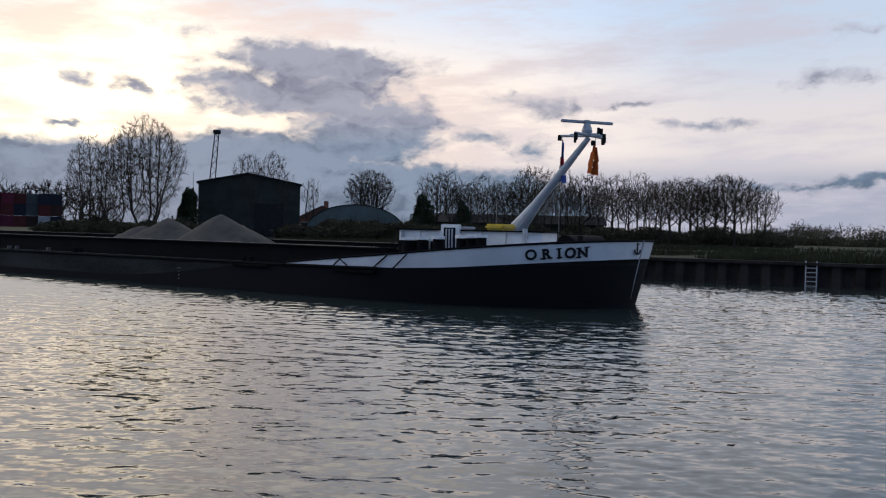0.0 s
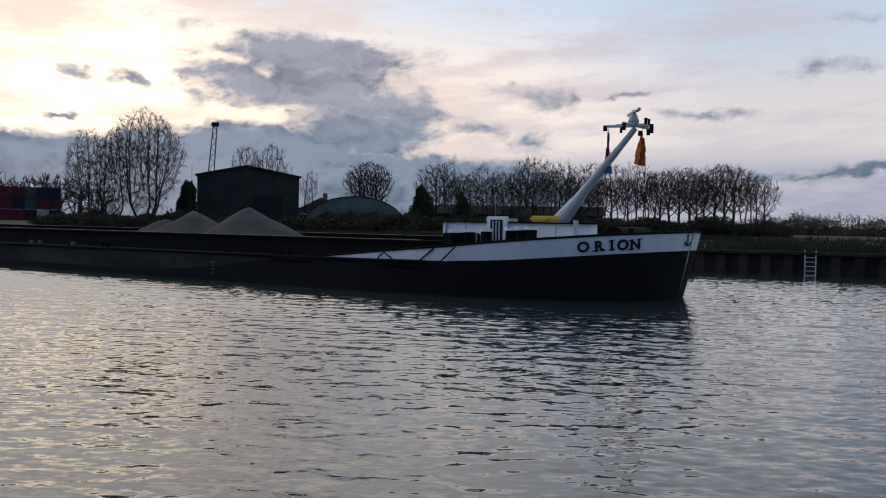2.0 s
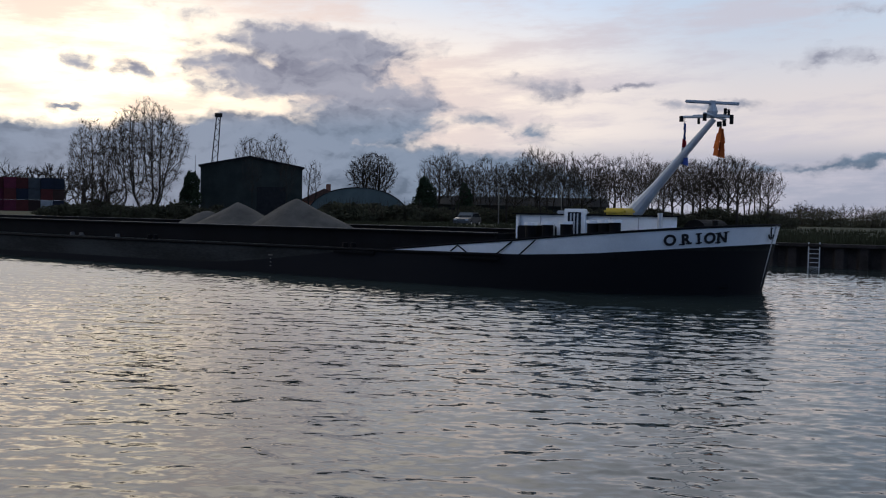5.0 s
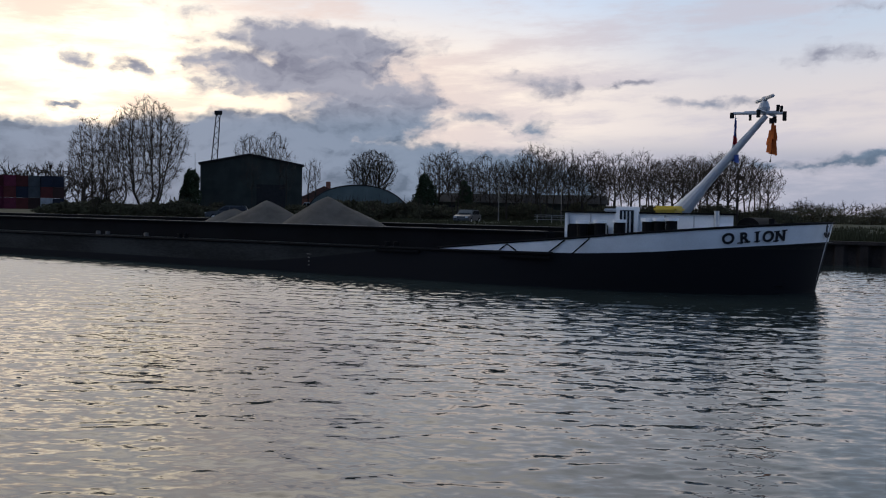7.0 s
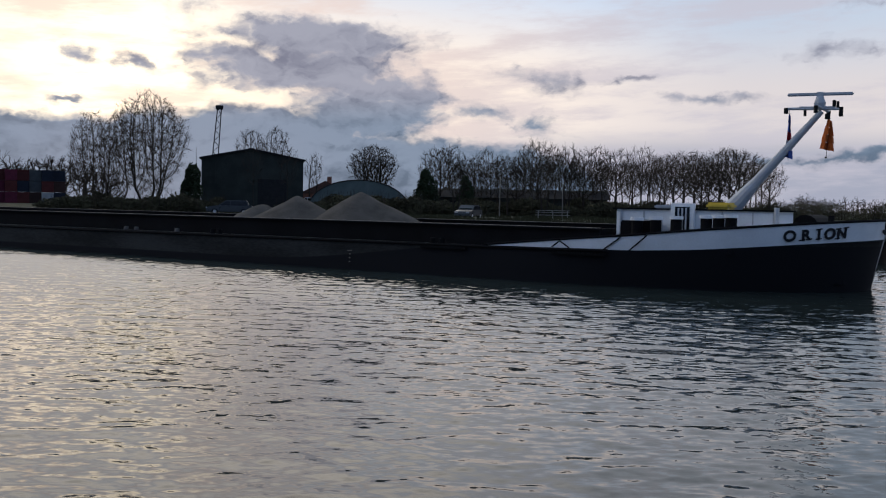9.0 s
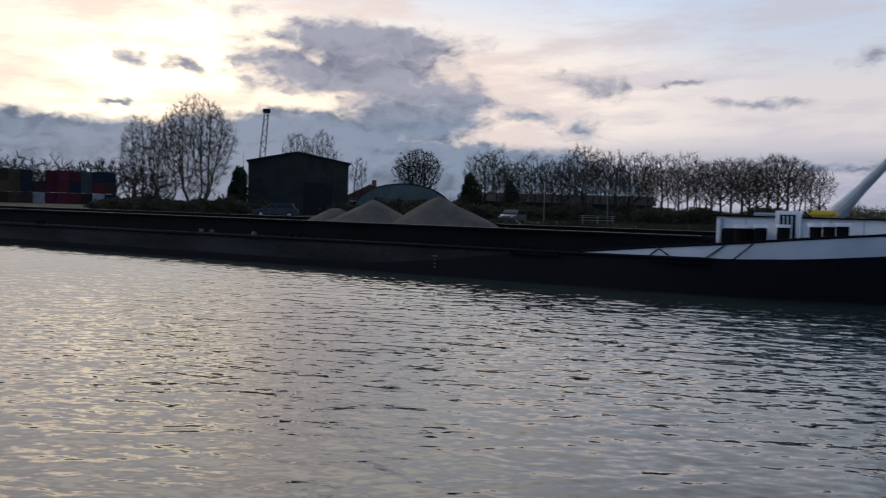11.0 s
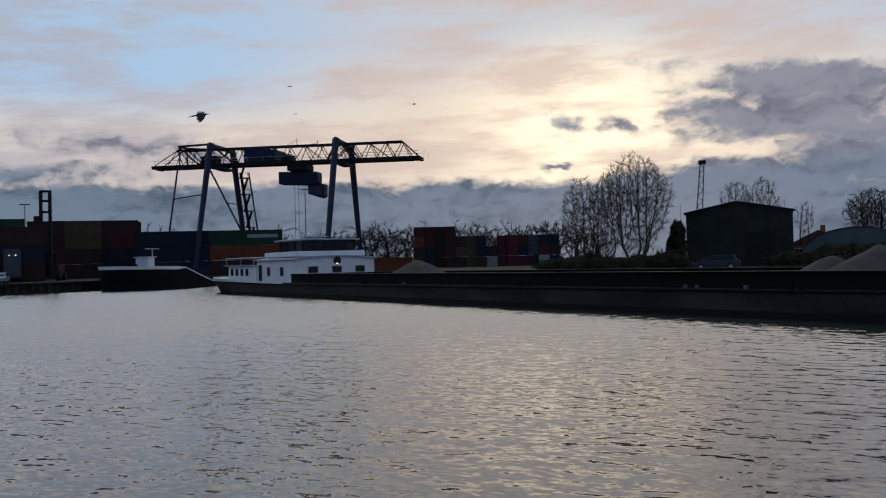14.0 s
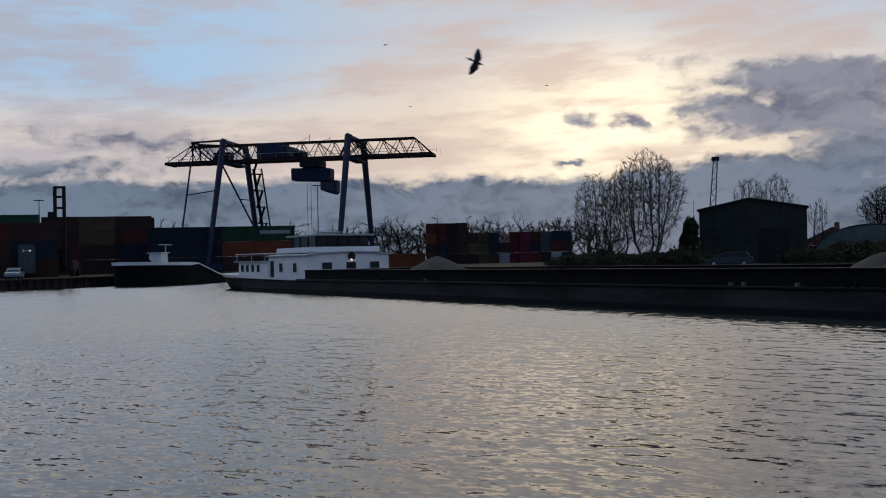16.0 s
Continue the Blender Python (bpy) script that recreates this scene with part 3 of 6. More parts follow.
def build_ship():
    ship = thing("cargo_barge", pose(7.34, 33.92, 0, 0, 0, -35.4), "long dark inland cargo barge with white bow, laden with sand heaps", "barge")
    hull = part("hull", hull_shell(lambda x: [lerp_table(x, LOW), lerp_table(x, LOW) - 0.35, 0.55, 0.1, -0.5, -0.9]), "hull", ship, "dark grey painted steel hull", shade=True)
    band = part("bulwark", hull_shell(lambda x: [lerp_table(x, TOP), (lerp_table(x, TOP) + lerp_table(x, LOW)) / 2, lerp_table(x, LOW)], 0.004), "white", hull, "white bulwark with black lettering at the bow", shade=True)
    band.data.materials.append(M["hull"])
    for p in band.data.polygons:
        if -79 < p.center.x < -12.8:
            p.material_index = 1
    # rails along the bulwark's top
    for sgn in (-1, 1):
        bm = B()
        xs = [x for x in station_list() if x > -14]
        pipe(bm, [(x, sgn * (hull_half(x, 0) + 0.01), lerp_table(x, TOP) + 0.02) for x in xs], 0.045)
        part("bulwark_rail", bm, "black", hull)
        bm = B()
        xs = [x for x in station_list() if -96 < x < -8]
        pipe(bm, [(x, sgn * (hull_half(x, 0) + 0.02), lerp_table(x, LOW) - 0.03) for x in xs], 0.06)
        part("rubbing_strake", bm, "black", hull)
    bm = B()
    tube(bm, (-0.30, 0, 2.40), (-0.90, 0, -0.2), 0.07, 0.055, 8)
    part("stem_bar", bm, "steel", hull, "worn pale stem bar")
    # deck
    for lo, hi in ((-10.05, 1), (-200, -78.5)):
        bm = B()
        prev = None
        for x in station_list():
            if lo <= x <= hi:
                z = lerp_table(x, LOW) - 0.02
                f = (lerp_table(x, TOP) - z) / (lerp_table(x, TOP) + 0.9)
                y = max(0.02, hull_half(x, f) - 0.03)
                row = (bm.verts.new((x, -y, z)), bm.verts.new((x, y, z)))
                if prev:
                    bm.faces.new((prev[0], prev[1], row[1], row[0]))
                prev = row
        part("deck", bm, "deck", ship)
    for sgn in (-1, 1):
        bm = B()
        box(bm, -79, -10, min(sgn * 4.5, sgn * 5.17), max(sgn * 4.5, sgn * 5.17), 1.0, 1.172)
        part("side_deck", bm, "deck", ship)
        bm = B()
        box(bm, -78.6, -8.75, min(sgn * 4.42, sgn * 4.56), max(sgn * 4.42, sgn * 4.56), 0.3, 1.86)
        box(bm, -78.6, -8.75, min(sgn * 4.36, sgn * 4.68), max(sgn * 4.36, sgn * 4.68), 1.84, 1.91, 0.02)
        part("hatch_coaming", bm, "black", ship, "black steel hatch coaming along the hold")
        bm = B()
        box(bm, -78.6, -8.75, min(sgn * 4.40, sgn * 4.64), max(sgn * 4.40, sgn * 4.64), 1.91, 1.93)
        part("coaming_rail", bm, "worn", ship, "worn bare-metal coaming edge")
    for x in (-78.6, -8.8):
        bm = B()
        box(bm, x - 0.07, x + 0.07, -4.42, 4.42, 0.3, 1.9)
        part("hatch_coaming", bm, "black", ship)
    bm = B()
    box(bm, -78.5, -10.1, -4.4, 4.4, 0.3, 0.42)
    part("hold_floor", bm, "black", ship)
    for i, (cx, rx, top) in enumerate(((-22.5, 4.9, 3.2), (-26.0, 4.6, 2.96), (-28.6, 3.4, 2.5), (-64.5, 6.2, 2.82), (-46.0, 5.5, 1.85))):
        part("sand_mound", sand_heap(cx, 0.2 * (-1) ** i, rx * 1.02, 4.0, top - 0.4, 3.7 * i + 1, 0.4), "sand", ship, "cone of dark gravelly sand in the hold", shade=True)
    # lettering along the starboard and port bow
    for sgn in (-1, 1):
        word = "ORION"
        xs = (-2.60, -2.17, -1.83, -1.55, -1.25)
        for ch, x in zip(word, xs if sgn < 0 else xs[::-1]):
            zc = (lerp_table(x, TOP) + lerp_table(x, LOW)) / 2 - 0.01
            f = (lerp_table(x, TOP) - zc) / (lerp_table(x, TOP) + 0.9)
            y = hull_half(x, f)
            rake = -0.75 * f * max(0.0, 1 + x / 5)

            def skin(xx, zz):
                ff = max(0.0, (lerp_table(xx, TOP) - zz) / (lerp_table(xx, TOP) + 0.9))
                return Vector((xx - 0.75 * ff * max(0.0, 1 + xx / 5), sgn * hull_half(xx, ff), zz))
            along = (skin(x + 0.15, zc + 0.03) - skin(x - 0.15, zc - 0.03)).normalized() * (1 if sgn < 0 else -1)
            up = (skin(x, zc + 0.2) - skin(x, zc - 0.2)).normalized()
            out = along.cross(up).normalized()
            up = out.cross(along).normalized()
            me = letter_mesh(ch, 0.50)
            lt = part("letter", me, "letter", band, "black painted letter")
            q = skin(x, zc) - up * 0.175 + out * 0.022
            lt.matrix_basis = Matrix(((along.x, up.x, out.x, q.x), (along.y, up.y, out.y, q.y), (along.z, up.z, out.z, q.z), (0, 0, 0, 1)))
    # mark near the stem, black plate for the anchor recess
    for sgn in (-1,):
        bm = B()
        for k in range(9):
            a0, a1 = math.pi * (1 + k / 9), math.pi * (1 + (k + 1) / 9)
            tube(bm, (0.11 * math.cos(a0), 0, 0.11 * math.sin(a0)), (0.11 * math.cos(a1), 0, 0.11 * math.sin(a1)), 0.022, n=5)
        tube(bm, (0, 0, -0.11), (0, 0, 0.22), 0.02, n=5)
        tube(bm, (-0.07, 0, 0.14), (0.07, 0, 0.14), 0.016, n=5)
        part("bow_emblem", bm, "letter", hull, "painted anchor sign", at=pose(-0.32, -0.42, 2.06, 0, 0, 76) @ Matrix.Scale(1.4, 4))
    # Black plate on the hull stands for the shade in the anchor recess.
    d = B()
    box(d, -0.42, 0.42, -0.03, 0.05, -0.5, 0.5, 0.02)
    pocket = part("anchor_pocket", d, "black", hull, "flat black plate for the dark of the anchor pocket", at=pose(-1.72, -2.03, 0.72, -16, 0, 40))
    d = B()
    tube(d, (0, -0.06, -0.28), (0, -0.06, 0.42), 0.05, n=8)
    tube(d, (0, -0.08, -0.28), (0.26, -0.08, 0.0), 0.06, 0.03, n=6)
    tube(d, (0, -0.08, -0.28), (-0.26, -0.08, 0.0), 0.06, 0.03, n=6)
    part("anchor", d, "worn", pocket, "worn grey steel anchor")
    # bow deckhouse
    cab = B()
    prism(cab, [(-8.6, -3.4), (-3.3, -3.3), (-2.75, -2.9), (-4.2, -1.6), (-5.4, 3.0), (-8.6, 3.4)], 1.235, "z", 1.35)
    house = part("bow_deckhouse", cab, "white", ship, "low white deckhouse behind the bow")
    rf = B()
    prism(rf, [(-8.7, -3.5), (-3.25, -3.4), (-2.65, -2.95), (-4.1, -1.55), (-5.3, 3.05), (-8.7, 3.5)], 0.05, "z", 2.585)
    part("roof", rf, "black", house)
    d = B()
    box(d, -6.62, -5.8, -3.52, -3.38, 1.25, 2.82, 0.02)
    door = part("door", d, "white", house, "white door frame rising above the roof")
    # Dark panel on the door face, imitating the shade of an opening.
    d = B()
    box(d, -6.46, -5.96, -3.55, -3.5, 1.35, 2.7)
    part("door_opening", d, "glass", door)
    for i in range(3):
        d = B()
        x = -6.36 + 0.13 * i
        box(d, x, x + 0.05, -3.575, -3.55, 1.4, 2.66)
        part("slat", d, "mast", door)
    d = B()
    tube(d, (-8.42, -3.46, 1.2), (-8.42, -3.46, 2.55), 0.05)
    part("corner_post", d, "mast", house)
    for x in (-7.6, -4.9, -3.9):
        d = B()
        box(d, x - 0.02, x + 0.02, -3.42, -3.39, 1.25, 2.55)
        part("weld_seam", d, "steel", house)
    # Black box put in for the shade inside an inset opening.
    d = B()
    box(d, -8.25, -6.9, -3.95, -3.45, 1.2, 2.2, 0.04)
    part("deck_locker", d, "black", ship, "black box standing in for a dark inset opening beside the deckhouse")
    for x in (-6.85, -6.15, -5.15, -4.75, -4.35, -7.5):
        d = B()
        tube(d, (x, -4.3, 1.18), (x, -4.3, 2.24 + 0.05 * (x + 7)), 0.19, n=12)
        bl = part("bollard", d, "black", ship, "black steel bollard")
        d = B()
        tube(d, (x, -4.3, 2.24 + 0.05 * (x + 7)), (x, -4.3, 2.34 + 0.05 * (x + 7)), 0.23, n=12)
        part("cap", d, "white", bl, "pale worn bollard cap")
    d = B()
    for p, q in (((-7.6, -4.0, 1.2), (-7.6, -4.0, 2.22)), ((-7.6, -4.0, 2.22), (-6.75, -4.0, 2.26)), ((-6.75, -4.0, 2.26), (-6.75, -4.0, 1.2))):
        tube(d, p, q, 0.028, n=8)
    part("handrail", d, "steel", ship)
    d = B()
    tube(d, (-3.17, -3.35, 1.3), (-3.17, -3.35, 2.72), 0.09, n=8)
    part("vent_post", d, "steel", ship)
    d = B()
    tube(d, (-1.75, -2.0, 1.5), (-1.75, -2.0, 2.5), 0.1, n=10)
    part("vent_post", d, "black", ship)
    d = B()
    tube(d, (-2.7, -1.3, 2.1), (-2.7, 1.3, 2.1), 0.42, n=16)
    box(d, -3.3, -2.0, -1.0, 1.0, 1.5, 1.95, 0.05)
    part("anchor_winch", d, "black", ship, "black anchor winch on the foredeck")
    d = B()
    box(d, -6.05, -5.2, -1.5, -0.5, 2.64, 2.88, 0.08)
    part("yellow_cover", d, "yellow", ship, "yellow cover on the deckhouse roof")
    d = B()
    box(d, -7.9, -7.0, -1.6, -0.6, 2.64, 2.76, 0.04)
    part("roof_hatch", d, "mast", ship)
    for (x0, z0), (x1, z1) in (((-10.2, 1.24), (-9.9, 1.46)), ((-9.55, 1.24), (-9.9, 1.46)), ((-8.3, 1.22), (-7.7, 1.66)), ((-7.4, 1.22), (-6.8, 1.74))):
        d = B()
        tube(d, (x0, -5.26, z0), (x1, -5.26, z1), 0.025, n=6)
        part("mooring_line", d, "black", ship, "dark slack line over the bulwark")
    # leaning signal mast
    foot, head = Vector((-5.6, 0, 2.6)), Vector((-2.55, 0, 6.1))
    d = B()
    tube(d, foot + Vector((0.25, 0, 0.2)) * 0, foot.lerp(head, 0.3), 0.34, 0.19, 12)
    tube(d, foot.lerp(head, 0.3), head, 0.19, 0.10, 12)
    mast = part("mast", d, "mast", ship, "pale grey leaning signal mast on the foredeck", shade=False)
    d = B()
    tube(d, (-2.55, -1.05, 6.2), (-2.55, 1.25, 6.2), 0.05, n=8)
    tube(d, (-3.7, 0, 6.22), (-1.9, 0, 6.16), 0.05, n=8)
    tube(d, (-3.3, 0, 6.25), (-2.1, 0, 6.22), 0.04, n=8)
    part("crosstree", d, "mast", mast)
    for x, y, z0, z1, r in ((-3.74, 0, 6.05, 6.25, 0.08), (-1.92, 0, 5.9, 6.22, 0.07), (-2.15, 0, 6.24, 6.46, 0.06), (-2.35, 0, 5.82, 6.0, 0.09), (-2.55, -1.0, 5.95, 6.2, 0.07), (-2.55, 1.2, 5.95, 6.2, 0.07), (-3.1, 0, 5.95, 6.15, 0.05), (-2.03, 0, 6.2, 6.42, 0.05)):
        d = B()
        tube(d, (x, y, z0), (x, y, z1), r, n=10)
        part("signal_lamp", d, "rubber", mast, "dark signal lamp housing")
    d = B()
    tube(d, (-2.62, 0, 6.15), (-2.62, 0, 6.38), 0.16, 0.2, 12)
    tube(d, (-2.62, 0, 6.38), (-2.62, 0, 6.6), 0.2, 0.12, 12)
    part("radar_base", d, "mast", mast, shade=False)
    d = B()
    box(d, -1.07, 1.07, -0.055, 0.055, -0.05, 0.06, 0.03)
    box(d, -0.12, 0.12, -0.07, 0.07, -0.1, 0.08, 0.02)
    radar = part("radar_scanner", d, "mast", ship, "pale rotating radar bar", at=pose(-2.62, 0, 6.68))
    # flags in rigid folds
    def flag(name, x, z, y, width, drop, cols, lean, label):
        bits = len(cols)
        top = part(name, prism(B(), [(0, 0), (0.06, 0), (0.06, -0.02), (0, -0.02)], 0.02, "y"), "steel", mast, label, at=pose(x, y, z))
        for i, c in enumerate(cols):
            b = B()
            z0, z1 = -drop * i / bits, -drop * (i + 1) / bits
            w0, w1 = width * (0.25 + 0.75 * i / bits), width * (0.25 + 0.75 * (i + 1) / bits)
            n = 5
            rows = []
            for s, w, zz in ((0, w0, z0), (1, w1, z1)):
                xo = lean * (i + s) / bits
                rows.append([(xo + w * (k / n - 0.3), 0.06 * math.sin(k * 2.1 + i) * (1 + i * 0.3), zz - 0.1 * (k / n)) for k in range(n + 1)])
            for k in range(n):
                q = [rows[0][k], rows[0][k + 1], rows[1][k + 1], rows[1][k]]
                lo = [b.verts.new(p) for p in q]
                hi = [b.verts.new((p[0], p[1] + 0.012, p[2])) for p in q]
                b.faces.new(lo)
                b.faces.new(hi[::-1])
                for e in range(4):
                    b.faces.new((lo[e], lo[(e + 1) % 4], hi[(e + 1) % 4], hi[e]))
            part("flag_fold", b, c, top)
        return top
    f1 = flag("ensign", -3.62, 6.05, 0, 0.26, 1.5, ("flagblue", "flagblue", "flagred", "flagwhite", "flagblue"), -0.05, "small limp blue, red and white flag on a halyard")
    f2 = flag("pennant", -2.3, 5.85, 0, 0.5, 1.05, ("orange", "orange", "orange", "orange"), -0.12, "limp orange pennant on a halyard")
    for p, q in (((-3.62, 0, 6.2), (-3.62, 0, 4.4)), ((-2.25, 0, 6.2), (-2.35, 0, 4.5))):
        d = B()
        tube(d, p, q, 0.008, n=4)
        part("halyard", d, "rubber", mast)
    d = B()
    bmesh.ops.create_uvsphere(d, u_segments=8, v_segments=6, radius=0.035, matrix=Matrix.Translation((-2.36, 0, 4.5)))
    part("halyard_weight", d, "rubber", mast)
    # after deckhouse and wheelhouse
    aft = B()
    prism(aft, [(-3.9, 1.1), (3.9, 1.1), (3.9, 3.15), (2.4, 3.3), (0, 3.38), (-2.4, 3.3), (-3.9, 3.15)], -9.0, "x", -79.4)
    after = part("after_deckhouse", aft, "white", ship, "white after deckhouse with dark windows")
    aft = B()
    prism(aft, [(-4.1, 3.13), (-2.4, 3.3), (0, 3.38), (2.4, 3.3), (4.1, 3.13), (4.1, 3.23), (2.4, 3.42), (0, 3.5), (-2.4, 3.42), (-4.1, 3.23)], -9.4, "x", -79.2)
    part("roof", aft, "mast", after)
    for y in (-2.15, 0.15, 2.45):
        window(after, y - 0.45, y + 0.45, 1.95, 2.5, 1, -79.4, axis="x")
    d = B()
    tube(d, (-79.4, 0.2, 3.0), (-79.33, 0.2, 3.0), 0.36, n=20)
    part("round_emblem", d, "box_brown", after, "dark red round emblem on the front")
    d = B()
    tube(d, (-79.33, 0.15, 2.72), (-79.2, 0.15, 2.72), 0.06, n=10)
    part("floodlight", d, "lamp", after, "small lit white floodlight")
    aft = B()
    prism(aft, [(-98.0, -3.4), (-88.4, -4.0), (-88.4, 4.0), (-98.0, 3.4)], 1.65, "z", 1.05)
    stern = part("stern_deckhouse", aft, "white", ship, "lower white stern cabin with a row of windows")
    for i in range(5):
        x = -96.6 + i * 1.75
        y = -4.0 + 0.0625 * (-88.4 - x)
        if i != 4:
            window(stern, x - 0.36, x + 0.36, 1.75, 2.4, -1, y)
    window(after, -85.8, -85.1, 1.75, 2.5, -1, -3.9)
    window(after, -82.6, -81.9, 1.75, 2.5, -1, -3.9)
    # Flat dark panel on the wall, in place of an open door's shade.
    d = B()
    box(d, -88.0, -87.2, -3.93, -3.9, 1.15, 2.75)
    part("doorway", d, "glass", after, "flat dark panel for the shade in an open door")
    d = B()
    prism(d, [(-98.6, -3.7), (-88.4, -4.2), (-88.4, 4.2), (-98.6, 3.7)], 0.09, "z", 2.7)
    part("roof", d, "mast", stern)
    d = B()
    box(d, -98.4, -90.2, -3.6, 3.6, 3.45, 3.52, 0.02)
    awn = part("awning", d, "white", ship, "pale flat awning over the stern")
    for x in (-98.2, -94, -90.4):
        for y in (-3.5, 3.5):
            d = B()
            tube(d, (x, y, 2.75), (x, y, 3.46), 0.03)
            part("post", d, "steel", awn)
    d = B()
    box(d, -88.0, -80.0, -3.3, 3.3, 3.4, 3.88, 0.05)
    part("bridge_deck", d, "white", ship, "white bridge coaming below the wheelhouse")
    d = B()
    prism(d, [(-86.2, 3.85), (-81.0, 3.85), (-80.6, 4.85), (-86.6, 4.85)], 5.0, "y", -2.4)
    wh = part("wheelhouse", d, "glass", ship, "wheelhouse with a broad band of dark windows")
    d = B()
    box(d, -87.0, -80.2, -2.75, 2.95, 4.85, 5.0, 0.05)
    part("roof", d, "mast", wh)
    for i in range(6):
        d = B()
        y = -2.4 + i * 1.0
        tube(d, (-80.97, y, 3.85), (-80.57, y, 4.85), 0.045, n=4)
        part("mullion", d, "rubber", wh)
    for i in range(4):
        d = B()
        x = -86.2 + i * 1.73
        tube(d, (x, -2.43, 3.85), (x, -2.43, 4.85), 0.045, n=4)
        part("mullion", d, "rubber", wh)
    for x, y, z, r in ((-83.5, -0.5, 5.55, 0.03), (-84.5, 0.8, 6.3, 0.025), (-85.6, -1.2, 5.6, 0.025), (-82.2, 1.4, 5.4, 0.03)):
        d = B()
        tube(d, (x, y, 5.0), (x, y, z), r, n=6)
        part("aerial", d, "mast", wh)
    d = B()
    bmesh.ops.create_uvsphere(d, u_segments=12, v_segments=8, radius=0.28, matrix=Matrix.Translation((-84.2, -0.4, 5.4)))
    part("satellite_dome", d, "white", wh, shade=True)
    d = B()
    box(d, -85.0, -82.6, -0.9, 0.9, 5.2, 5.28, 0.02)
    part("radar_arch", d, "mast", wh)
    # rails and small marks on the side deck
    for x in (-28.9, -31.6, -32.3, -45, -58):
        d = B()
        box(d, x - 0.07, x + 0.07, -5.1, -4.9, 1.17, 1.34, 0.02)
        part("cleat", d, "worn", ship)
    for x in (-26.6, -15.2, -45, -64):
        for dx in (0, 0.4):
            d = B()
            tube(d, (x + dx, -5.05, 1.18), (x + dx, -5.05, 1.38), 0.11, n=10)
            part("side_bollard", d, "black", ship)
    for x in (-14.6, -9.2):
        d = B()
        box(d, x - 1.0, x + 1.0, -5.32, -5.2, 0.98, 1.1, 0.03)
        part("fender_timber", d, "black", ship)
    for z in (0.3, 0.45, 0.6):
        d = B()
        box(d, -19.0, -18.94, -5.225, -5.19, z, z + 0.04)
        part("draught_mark", d, "worn", ship, "faded grey draught mark")
    d = B()
    box(d, -19.08, -18.86, -5.225, -5.19, 0.74, 0.77)
    part("draught_mark", d, "worn", ship, "faded grey draught mark")
    return ship, radar, f2


ship, radar, pennant = build_ship()


# ---- trees ----
class Sticks:
    """Collects tapered round sticks into one mesh."""

    def __init__(self):
        self.v, self.f = [], []

    def add(self, p, q, r0, r1, n):
        d = (q - p).normalized()
        a = d.orthogonal().normalized()
        b = d.cross(a)
        k = len(self.v)
        for c, r in ((p, r0), (q, r1)):
            for i in range(n):
                t = 2 * math.pi * i / n
                self.v.append(tuple(c + a * (math.cos(t) * r) + b * (math.sin(t) * r)))
        for i in range(n):
            self.f.append((k + i, k + (i + 1) % n, k + n + (i + 1) % n, k + n + i))

    def mesh(self, name):
        me = bpy.data.meshes.new(name)
        me.from_pydata(self.v, [], self.f)
        return me


